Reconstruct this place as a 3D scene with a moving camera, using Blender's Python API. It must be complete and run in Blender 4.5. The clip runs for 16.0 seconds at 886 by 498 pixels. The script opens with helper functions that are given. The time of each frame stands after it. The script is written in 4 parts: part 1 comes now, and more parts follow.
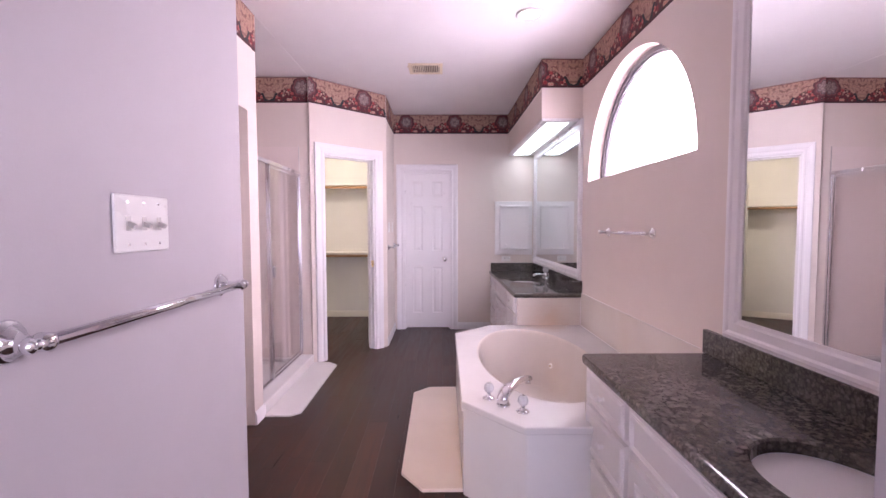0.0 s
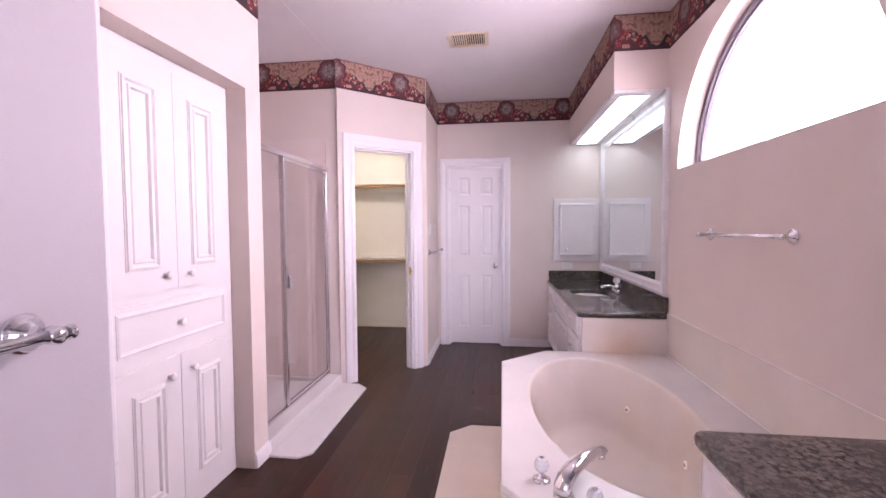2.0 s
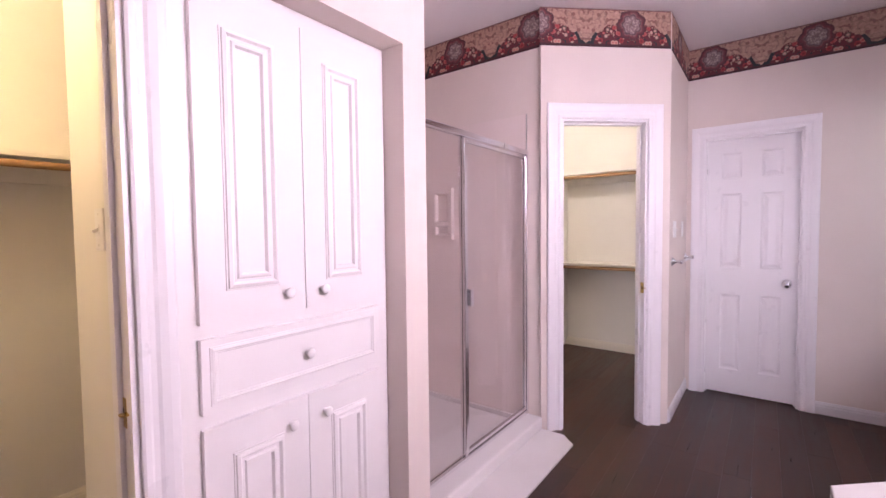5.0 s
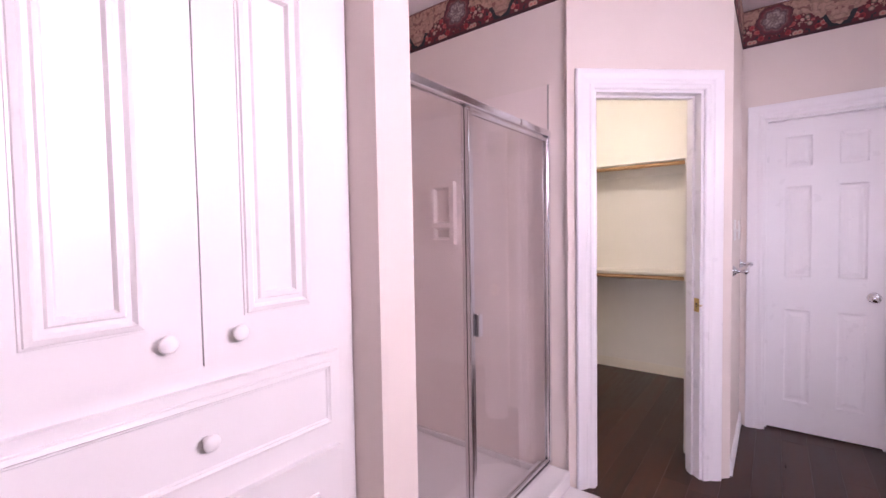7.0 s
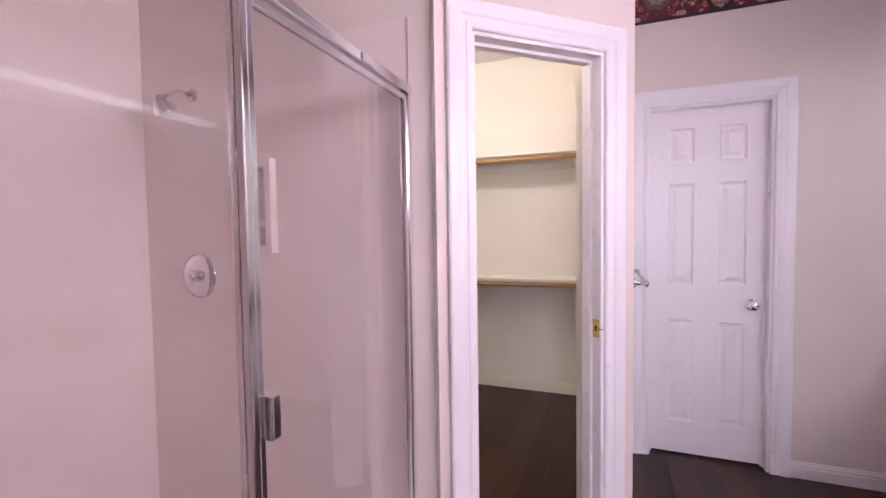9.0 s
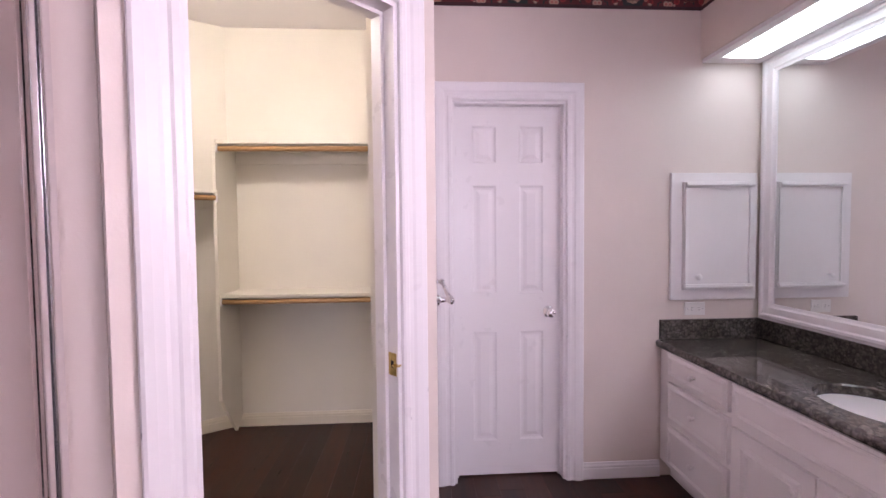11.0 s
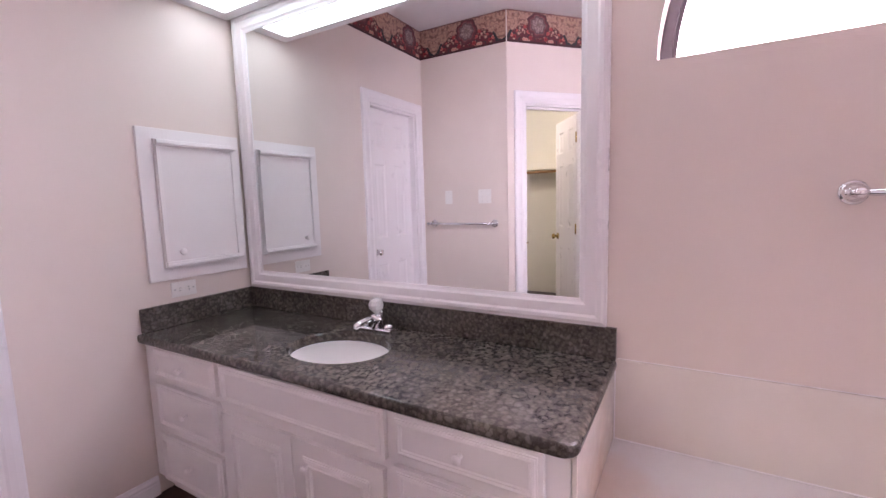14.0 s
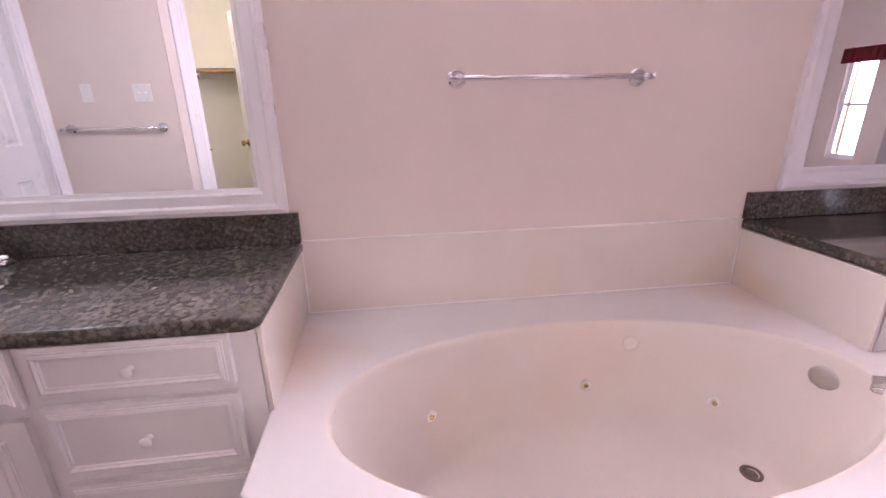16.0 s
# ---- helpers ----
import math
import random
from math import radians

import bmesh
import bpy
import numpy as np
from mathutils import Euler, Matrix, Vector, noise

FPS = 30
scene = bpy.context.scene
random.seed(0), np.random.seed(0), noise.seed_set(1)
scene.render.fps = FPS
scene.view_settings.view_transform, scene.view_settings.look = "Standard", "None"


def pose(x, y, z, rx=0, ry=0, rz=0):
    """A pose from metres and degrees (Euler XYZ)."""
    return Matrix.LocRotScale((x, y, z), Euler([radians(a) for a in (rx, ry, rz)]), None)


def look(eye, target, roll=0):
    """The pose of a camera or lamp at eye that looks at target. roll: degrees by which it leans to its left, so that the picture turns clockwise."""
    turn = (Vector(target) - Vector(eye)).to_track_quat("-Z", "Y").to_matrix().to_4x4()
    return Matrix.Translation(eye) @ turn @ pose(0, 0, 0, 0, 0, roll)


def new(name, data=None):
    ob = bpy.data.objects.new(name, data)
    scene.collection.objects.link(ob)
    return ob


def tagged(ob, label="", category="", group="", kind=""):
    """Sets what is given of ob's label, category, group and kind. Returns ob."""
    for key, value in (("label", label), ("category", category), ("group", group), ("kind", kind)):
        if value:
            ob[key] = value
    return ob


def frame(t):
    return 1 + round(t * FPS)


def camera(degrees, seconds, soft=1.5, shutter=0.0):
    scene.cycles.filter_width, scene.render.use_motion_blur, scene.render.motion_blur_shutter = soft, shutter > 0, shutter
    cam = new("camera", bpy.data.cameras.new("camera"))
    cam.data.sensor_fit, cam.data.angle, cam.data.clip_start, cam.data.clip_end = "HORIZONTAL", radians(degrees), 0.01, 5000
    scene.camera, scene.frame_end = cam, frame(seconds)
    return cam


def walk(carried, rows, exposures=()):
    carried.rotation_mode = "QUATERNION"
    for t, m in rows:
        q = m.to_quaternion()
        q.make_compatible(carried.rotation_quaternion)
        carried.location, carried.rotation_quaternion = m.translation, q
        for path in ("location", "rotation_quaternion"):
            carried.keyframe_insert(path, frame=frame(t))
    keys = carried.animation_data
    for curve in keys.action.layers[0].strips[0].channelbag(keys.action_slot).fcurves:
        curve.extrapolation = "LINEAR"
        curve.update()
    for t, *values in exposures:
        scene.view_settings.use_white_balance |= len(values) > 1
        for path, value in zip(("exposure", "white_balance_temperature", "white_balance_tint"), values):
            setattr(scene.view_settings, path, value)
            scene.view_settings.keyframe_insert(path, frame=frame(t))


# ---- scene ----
cam = camera(91.94, 16.0)
# seconds, eye, target, roll
PATH = [
    (0, (0.680, 1.000, 1.330), (0.695, 2.997, 1.225), -0.10),
    (0.5, (0.695, 1.151, 1.326), (0.661, 3.149, 1.230), -0.03),
    (1, (0.697, 1.314, 1.329), (0.627, 3.311, 1.239), -0.13),
    (1.5, (0.721, 1.485, 1.316), (0.586, 3.479, 1.232), -0.09),
    (2, (0.776, 1.647, 1.322), (0.522, 3.629, 1.231), -0.33),
    (2.5, (0.785, 1.786, 1.322), (0.397, 3.746, 1.224), -0.61),
    (3, (0.772, 1.926, 1.320), (0.232, 3.850, 1.225), -0.60),
    (3.5, (0.737, 2.081, 1.322), (0.025, 3.947, 1.221), -0.32),
    (4, (0.707, 2.201, 1.321), (-0.195, 3.983, 1.224), -0.34),
    (4.5, (0.686, 2.347, 1.327), (-0.418, 4.012, 1.235), -0.47),
    (4.7, (0.660, 2.420, 1.329), (-0.517, 4.034, 1.236), -0.39),
    (6.8, (0.316, 2.931, 1.340), (-0.932, 4.492, 1.263), -1.02),
    (7, (0.278, 3.015, 1.337), (-0.947, 4.594, 1.259), -0.96),
    (7.5, (0.197, 3.201, 1.338), (-0.951, 4.836, 1.252), -0.32),
    (8, (0.111, 3.365, 1.334), (-0.908, 5.084, 1.250), -0.32),
    (8.2, (0.068, 3.444, 1.335), (-0.885, 5.200, 1.251), -0.42),
    (10.3, (-0.026, 4.142, 1.363), (-0.271, 6.125, 1.258), -0.66),
    (10.5, (-0.011, 4.190, 1.364), (-0.151, 6.182, 1.258), -0.50),
    (11, (0.041, 4.267, 1.345), (0.154, 6.263, 1.267), -0.57),
    (11.5, (0.115, 4.354, 1.326), (0.490, 6.318, 1.268), -0.24),
    (12, (0.176, 4.398, 1.311), (0.840, 6.284, 1.267), -0.20),
    (12.5, (0.235, 4.398, 1.301), (1.186, 6.157, 1.255), -0.43),
    (13, (0.314, 4.420, 1.291), (1.541, 5.998, 1.226), -1.01),
    (13.5, (0.375, 4.451, 1.298), (1.875, 5.767, 1.167), -1.40),
    (14, (0.422, 4.435, 1.295), (2.143, 5.430, 1.071), -1.60),
    (14.5, (0.439, 4.398, 1.281), (2.297, 5.062, 0.955), -1.59),
    (15, (0.432, 4.364, 1.262), (2.353, 4.705, 0.823), -1.41),
    (15.5, (0.421, 4.336, 1.231), (2.345, 4.381, 0.690), -1.21),
    (16, (0.398, 4.325, 1.197), (2.281, 4.081, 0.570), -0.94),
]
walk(cam, [(t, look(eye, target, roll)) for t, eye, target, roll in PATH],
     exposures=[(0.0, 0.24, 6350, 36), (4.5, 0.20, 6450, 37), (8.0, 0.17, 6350, 37), (11.0, 0.17, 6450, 36), (12.5, 0.17, 6450, 37), (14.0, 0.34, 6450, 35), (16.0, 0.42, 6450, 34)])

# ---- light ----
world = bpy.data.worlds.new("world")
scene.world = world
world.use_nodes = True
wn = world.node_tree
sky = wn.nodes.new("ShaderNodeTexSky")
sky.sky_type, sky.sun_disc = "NISHITA", False
sky.sun_elevation, sky.sun_rotation = radians(50), radians(200)
wn.links.new(sky.outputs[0], wn.nodes["Background"].inputs[0])
wn.nodes["Background"].inputs[1].default_value = 0.10


def area_lamp(name, m, sx, sy, watts, color):
    data = bpy.data.lights.new(name, "AREA")
    data.shape, data.size, data.size_y, data.energy, data.color = "RECTANGLE", sx, sy, watts, color
    ob = new(name, data)
    ob.matrix_world = m
    return ob


def bulb(name, at, watts, color, r=0.06):
    data = bpy.data.lights.new(name, "POINT")
    data.energy, data.color, data.shadow_soft_size = watts, color, r
    ob = new(name, data)
    ob.location = at
    return ob


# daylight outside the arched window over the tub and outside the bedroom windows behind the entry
area_lamp("window_daylight", look((2.30, 3.79, 2.12), (0.0, 3.79, 0.62)), 1.64, 1.0, 94, (1.0, 0.955, 0.995))
area_lamp("bedroom_daylight", look((-1.99, -2.28, 1.16), (-1.5, 2.0, 1.1)), 0.40, 1.48, 18, (0.80, 0.87, 1.0))
# fill light from behind, set outside a wide window that is added and unseen
area_lamp("bedroom_daylight", look((1.1, -2.28, 1.22), (0.9, 2.0, 1.1)), 1.8, 1.60, 60, (0.80, 0.87, 1.0))
# bulbs of the two closets
bulb("closet_bulb", (-1.0, 6.05, 2.44), 26, (0.95, 0.97, 0.77))
bulb("closet_bulb", (-1.25, 2.35, 2.50), 25, (1.0, 0.86, 0.43))

# ---- materials ----
def mat(name, color, rough=0.5, metal=0.0, spec=0.5):
    m = bpy.data.materials.new(name)
    m.use_nodes = True
    b = m.node_tree.nodes["Principled BSDF"]
    b.inputs["Base Color"].default_value = (*color, 1)
    b.inputs["Roughness"].default_value = rough
    b.inputs["Metallic"].default_value = metal
    b.inputs["Specular IOR Level"].default_value = spec
    return m


class G:
    """Small node-graph builder on one material."""

    def __init__(self, m):
        self.t = m.node_tree
        self.b = self.t.nodes["Principled BSDF"]

    def n(self, kind, **k):
        node = self.t.nodes.new("ShaderNode" + kind)
        for key, v in k.items():
            node.inputs[key].default_value = v
        return node

    def link(self, a, b):
        self.t.links.new(a, b)

    def coord(self, which="Object", scale=(1, 1, 1)):
        c, mp = self.n("TexCoord"), self.n("Mapping")
        mp.inputs["Scale"].default_value = scale
        self.link(c.outputs[which], mp.inputs[0])
        return mp.outputs[0]

    def noise(self, vec, scale, detail=4.0, rough=0.55):
        t = self.n("TexNoise", Scale=scale, Detail=detail, Roughness=rough)
        self.link(vec, t.inputs["Vector"])
        return t.outputs["Fac"]

    def ramp(self, fac, stops, constant=False):
        r = self.n("ValToRGB")
        e = r.color_ramp.elements
        if constant:
            r.color_ramp.interpolation = "CONSTANT"
        while len(e) < len(stops):
            e.new(0.5)
        for el, (p, c) in zip(e, stops):
            el.position, el.color = p, (*c, 1) if len(c) == 3 else c
        self.link(fac, r.inputs[0])
        return r.outputs[0]

    def mix(self, fac, a, b, mode="MIX"):
        x = self.n("Mix")
        x.data_type, x.blend_type = "RGBA", mode
        for sock, v in ((x.inputs[0], fac), (x.inputs[6], a), (x.inputs[7], b)):
            if isinstance(v, bpy.types.NodeSocket):
                self.link(v, sock)
            elif isinstance(v, (int, float)):
                sock.default_value = v
            else:
                sock.default_value = (*v, 1)
        return x.outputs[2]

    def math(self, op, a, b=0.0, c=0.0):
        x = self.n("Math")
        x.operation = op
        for sock, v in zip(x.inputs, (a, b, c)):
            if isinstance(v, bpy.types.NodeSocket):
                self.link(v, sock)
            else:
                sock.default_value = v
        return x.outputs[0]

    def bump(self, h, strength, dist=0.01):
        x = self.n("Bump", Strength=strength, Distance=dist)
        self.link(h, x.inputs["Height"])
        self.link(x.outputs[0], self.b.inputs["Normal"])


def paint(name, color, rough=0.55, var=0.05, bump=0.12, scale=180.0):
    m = mat(name, color, rough)
    g = G(m)
    v = g.coord("Object")
    big, fine = g.noise(v, 1.7, 3), g.noise(v, scale, 3)
    dark = tuple(c * (1 - var) for c in color)
    lite = tuple(min(1, c * (1 + var)) for c in color)
    g.link(g.ramp(big, [(0.3, dark), (0.7, lite)]), g.b.inputs["Base Color"])
    g.link(g.ramp(g.noise(v, 9, 3), [(0.3, (rough - 0.06,) * 3), (0.7, (rough + 0.06,) * 3)]), g.b.inputs["Roughness"])
    g.bump(fine, bump, 0.002)
    return m


WALL = paint("wall_paint", (0.75, 0.652, 0.597), 0.62, 0.03, 0.18, 140)
# wall colour greyed and darkened: the cool, dim light here is put into it
ENTRY_SHADE = paint("entry_wall_shaded", (0.50, 0.455, 0.475), 0.6, 0.03, 0.18, 140)
CLOSET = paint("closet_paint", (0.82, 0.78, 0.71), 0.65, 0.03, 0.15, 140)
CEIL = paint("ceiling_paint", (0.85, 0.81, 0.82), 0.8, 0.03, 0.35, 60)
TRIM = paint("trim_enamel", (0.84, 0.80, 0.81), 0.32, 0.02, 0.05, 60)
CAB = paint("cabinet_enamel", (0.83, 0.79, 0.785), 0.36, 0.03, 0.07, 60)
PLATE = paint("ivory_plastic", (0.83, 0.80, 0.77), 0.3, 0.01, 0.0, 50)
PORC = paint("white_porcelain", (0.86, 0.88, 0.92), 0.08, 0.01, 0.0, 50)
CHROME = mat("chrome", (0.80, 0.80, 0.82), 0.10, 1.0)
STEEL = mat("bright_aluminium", (0.86, 0.85, 0.87), 0.16, 1.0)
AGED = mat("tarnished_metal", (0.22, 0.18, 0.15), 0.4, 1.0)
SATIN = mat("dulled_metal", (0.55, 0.52, 0.50), 0.35, 1.0)
BRASS = mat("brass", (0.70, 0.50, 0.20), 0.25, 1.0)
DARK = mat("dark_gap", (0.03, 0.025, 0.025), 0.7)
MIRROR = mat("mirror_silver", (0.86, 0.88, 0.88), 0.0, 1.0)
REGISTER = paint("cream_metal", (0.78, 0.66, 0.50), 0.4, 0.02, 0.0)
VALANCE = paint("valance_cloth", (0.16, 0.03, 0.035), 0.9, 0.2, 0.3, 300)
CARPET = paint("carpet", (0.50, 0.44, 0.38), 0.95, 0.08, 0.5, 400)


def emitter(name, color, strength):
    m = mat(name, color, 0.5)
    b = m.node_tree.nodes["Principled BSDF"]
    b.inputs["Emission Color"].default_value = (*color, 1)
    b.inputs["Emission Strength"].default_value = strength
    return m


SKYGLOW = emitter("bright_sky", (0.96, 0.97, 1.0), 2.2)
DIFFUSER = emitter("lit_diffuser", (0.78, 1.0, 0.96), 4.7)
LAMPGLOW = emitter("lit_lamp_lens", (1.0, 0.96, 0.90), 12.0)
BULBGLOW = emitter("lit_globe", (1.0, 0.88, 0.66), 4.0)


def glass_mat(name, tint, rough=0.0, ior=1.45):
    m = mat(name, tint, rough)
    b = m.node_tree.nodes["Principled BSDF"]
    b.inputs["Transmission Weight"].default_value = 1.0
    b.inputs["IOR"].default_value = ior
    return m


GLASS = glass_mat("shower_glass", (0.93, 0.92, 0.92), 0.0, 1.3)
PANE = glass_mat("window_glass", (0.97, 0.97, 0.98), 0.0, 1.2)
CRYSTAL = glass_mat("clear_acrylic", (0.95, 0.95, 0.97), 0.12, 1.49)
CRYSTAL.node_tree.nodes["Principled BSDF"].inputs["Transmission Weight"].default_value = 0.45


def marble_mat(name, lo, hi, stained):
    # cultured marble: faintly clouded, yellowed in patches on the old tub
    m = mat(name, hi, 0.16)
    g = G(m)
    v = g.coord("Object")
    cloud = g.ramp(g.noise(v, 2.2, 5), [(0.3, lo), (0.7, hi)])
    if stained:
        stain = g.ramp(g.noise(v, 1.3, 2), [(0.58, (0, 0, 0)), (0.78, (0.35, 0.35, 0.35))])
        cloud = g.mix(stain, cloud, (0.72, 0.52, 0.36))
    # rust stains where water stood in the two back corners of the deck
    for at, reach in (((1.80, 2.96, 0.49), 0.19), ((1.60, 4.63, 0.49), 0.22)):
        far = g.n("VectorMath")
        far.operation = "DISTANCE"
        g.link(v, far.inputs[0])
        far.inputs[1].default_value = at
        ragged = g.math("MULTIPLY_ADD", g.math("SUBTRACT", g.noise(v, 9, 4), 0.5), 0.22, far.outputs["Value"])
        rust = g.ramp(g.math("DIVIDE", ragged, reach), [(0.15, (0.42,) * 3), (1.0, (0,) * 3)])
        cloud = g.mix(rust, cloud, (0.70, 0.46, 0.28))
    g.link(cloud, g.b.inputs["Base Color"])
    g.link(g.ramp(g.noise(v, 14, 3), [(0.3, (0.12,) * 3), (0.7, (0.24,) * 3)]), g.b.inputs["Roughness"])
    return m


MARBLE = marble_mat("white_cultured_marble", (0.70, 0.655, 0.645), (0.77, 0.73, 0.72), False)
CREAMARBLE = marble_mat("cream_cultured_marble", (0.73, 0.665, 0.605), (0.80, 0.735, 0.675), True)


BASIN = marble_mat("ivory_basin", (0.70, 0.63, 0.575), (0.76, 0.69, 0.635), True)


def shower_mat():
    m = mat("shower_panel", (0.76, 0.67, 0.63), 0.2)
    g = G(m)
    v = g.coord("Object")
    g.link(g.ramp(g.noise(v, 1.5, 4), [(0.3, (0.76, 0.65, 0.61)), (0.7, (0.83, 0.72, 0.68))]), g.b.inputs["Base Color"])
    g.bump(g.noise(v, 3, 2), 0.05, 0.01)
    return m


SHOWER = shower_mat()


def granite_mat():
    # rounded grey-beige crystals about two centimetres wide, dark brown and black between them
    m = mat("dark_granite", (0.05, 0.045, 0.04), 0.1)
    g = G(m)
    v = g.coord("Object")
    nz = g.n("TexNoise", Scale=70.0, Detail=3.0)
    g.link(v, nz.inputs["Vector"])
    warp = g.n("Mix")
    warp.data_type = "VECTOR"
    warp.inputs[0].default_value = 0.018
    g.link(v, warp.inputs[4])
    g.link(nz.outputs["Color"], warp.inputs[5])
    vo = g.n("TexVoronoi", Scale=72.0, Randomness=1.0)
    g.link(warp.outputs[1], vo.inputs["Vector"])
    sep = g.n("SeparateColor")
    g.link(vo.outputs["Color"], sep.inputs[0])
    mott, fine = g.noise(v, 75, 5, 0.65), g.noise(v, 260, 2)
    tone = g.math("MULTIPLY_ADD", sep.outputs[0], 0.6, g.math("MULTIPLY", mott, 0.4))
    blob = g.ramp(tone, [(0.12, (0.042, 0.035, 0.031)), (0.32, (0.085, 0.073, 0.063)), (0.55, (0.125, 0.111, 0.098)), (0.75, (0.165, 0.149, 0.132)), (0.95, (0.120, 0.082, 0.062))])
    rim = g.ramp(g.math("MULTIPLY_ADD", g.math("SUBTRACT", mott, 0.5), 0.7, vo.outputs["Distance"]), [(0.34, (0, 0, 0)), (0.80, (0.85, 0.85, 0.85))])
    base = g.mix(rim, blob, (0.036, 0.028, 0.025))
    drift = g.ramp(g.noise(v, 6, 3), [(0.35, (0.78, 0.74, 0.70)), (0.65, (1.15, 1.15, 1.15))])
    base = g.mix(1.0, base, drift, "MULTIPLY")
    speck = g.ramp(fine, [(0.60, (0, 0, 0)), (0.70, (0.45, 0.45, 0.45))])
    g.link(g.mix(speck, base, (0.26, 0.24, 0.22)), g.b.inputs["Base Color"])
    g.link(g.ramp(g.noise(v, 9, 4), [(0.3, (0.05,) * 3), (0.7, (0.10,) * 3)]), g.b.inputs["Roughness"])
    return m


GRANITE = granite_mat()


def wood_mat(name, dark, lite, rough, random_tone=True, along=1):
    m = mat(name, lite, rough)
    g = G(m)
    sc = [26.0, 26.0, 26.0]
    sc[along] = 2.2
    v = g.coord("Object", tuple(sc))
    info = g.n("ObjectInfo")
    off = g.n("VectorMath")
    off.operation = "ADD"
    comb = g.n("CombineXYZ")
    shift = g.math("MULTIPLY", info.outputs["Random"], 37.0)
    for i in range(3):
        g.link(shift, comb.inputs[i])
    g.link(v, off.inputs[0])
    g.link(comb.outputs[0], off.inputs[1])
    grain = g.noise(off.outputs[0], 1.0, 6, 0.62)
    col = g.ramp(grain, [(0.22, dark), (0.80, lite)])
    if random_tone:
        tone = g.ramp(info.outputs["Random"], [(0.0, (0.72,) * 3), (0.6, (1.0,) * 3), (1.0, (1.42, 1.40, 1.36))])
        col = g.mix(1.0, col, tone, "MULTIPLY")
    g.link(col, g.b.inputs["Base Color"])
    g.link(g.ramp(grain, [(0.3, (rough - 0.06,) * 3), (0.7, (rough + 0.08,) * 3)]), g.b.inputs["Roughness"])
    g.bump(grain, 0.04, 0.002)
    return m


FLOORWOOD = wood_mat("dark_floor_planks", (0.020, 0.0082, 0.0056), (0.070, 0.0275, 0.0175), 0.33)
FLOORWOOD.node_tree.nodes["Principled BSDF"].inputs["Specular IOR Level"].default_value = 0.30
ROD = wood_mat("oak_rod", (0.36, 0.19, 0.08), (0.52, 0.30, 0.14), 0.4, False, 0)


def border_mat():
    # printed wallpaper border: tan ground, dark scallops below, red flowers and grey medallions
    m = mat("floral_border", (0.4, 0.3, 0.25), 0.7)
    g = G(m)
    c, s = g.n("TexCoord"), g.n("SeparateXYZ")
    g.link(c.outputs["UV"], s.inputs[0])
    u, v = s.outputs[0], s.outputs[1]
    mp = g.n("Mapping")
    mp.inputs["Scale"].default_value = (1, 0.235, 1)
    g.link(c.outputs["UV"], mp.inputs[0])
    uv = mp.outputs[0]
    per = 0.61
    ph = g.math("FRACT", g.math("DIVIDE", u, per))
    dx = g.math("MULTIPLY", g.math("SUBTRACT", ph, 0.5), per)
    mid = g.math("SUBTRACT", 1.0, g.math("MULTIPLY", g.math("ABSOLUTE", g.math("SUBTRACT", ph, 0.5)), 2.0))
    # mid: 0 half-way between two medallions, 1 at a medallion
    wob = g.math("MULTIPLY", g.math("SUBTRACT", g.noise(uv, 30, 3), 0.5), 0.9)
    ground = g.ramp(g.noise(uv, 55, 3), [(0.3, (0.34, 0.19, 0.14)), (0.7, (0.50, 0.31, 0.235))])
    # leaves and scrolls over the ground, mirrored about each medallion
    cm = g.n("CombineXYZ")
    g.link(g.math("ABSOLUTE", dx), cm.inputs[0])
    g.link(g.math("MULTIPLY", v, 0.235), cm.inputs[1])
    muv = cm.outputs[0]
    sc1 = g.noise(muv, 24, 1.5, 0.4)
    scroll = g.ramp(sc1, [(0.40, (0, 0, 0)), (0.43, (1, 1, 1)), (0.47, (1, 1, 1)), (0.50, (0, 0, 0))])
    leaf = g.ramp(g.noise(muv, 33, 1.0, 0.3), [(0.60, (0, 0, 0)), (0.65, (0.8, 0.8, 0.8))])
    col = g.mix(leaf, ground, (0.19, 0.075, 0.065))
    col = g.mix(g.math("MULTIPLY", scroll, 0.55), col, (0.20, 0.12, 0.09))
    # dark lower field, low under the pendant half-way and under the medallion
    rise = g.ramp(mid, [(0.0, (0.10,) * 3), (0.10, (0.16,) * 3), (0.20, (0.40,) * 3), (0.45, (0.30,) * 3), (0.70, (0.26,) * 3), (1.0, (0.12,) * 3)])
    low = g.math("LESS_THAN", v, g.math("MULTIPLY_ADD", wob, 0.16, rise))
    col = g.mix(low, col, (0.018, 0.020, 0.024))
    # red and pink blossoms beside each medallion
    vo = g.n("TexVoronoi", Scale=27.0, Randomness=0.9)
    g.link(muv, vo.inputs["Vector"])
    sep = g.n("SeparateColor")
    g.link(vo.outputs["Color"], sep.inputs[0])
    petal = g.math("LESS_THAN", g.math("MULTIPLY_ADD", wob, 0.25, vo.outputs["Distance"]), 0.44)
    top = g.ramp(mid, [(0.12, (0.0,) * 3), (0.26, (0.36,) * 3), (0.50, (0.58,) * 3), (0.72, (0.56,) * 3), (1.0, (0.36,) * 3)])
    band = g.math("LESS_THAN", v, g.math("MULTIPLY_ADD", wob, 0.25, top))
    flower = g.ramp(g.math("MULTIPLY_ADD", sep.outputs[1], 0.65, g.math("MULTIPLY", vo.outputs["Distance"], 0.9)),
                    [(0.10, (0.10, 0.008, 0.014)), (0.40, (0.32, 0.03, 0.035)), (0.62, (0.46, 0.12, 0.10)), (0.80, (0.55, 0.33, 0.26)), (0.97, (0.08, 0.07, 0.05))])
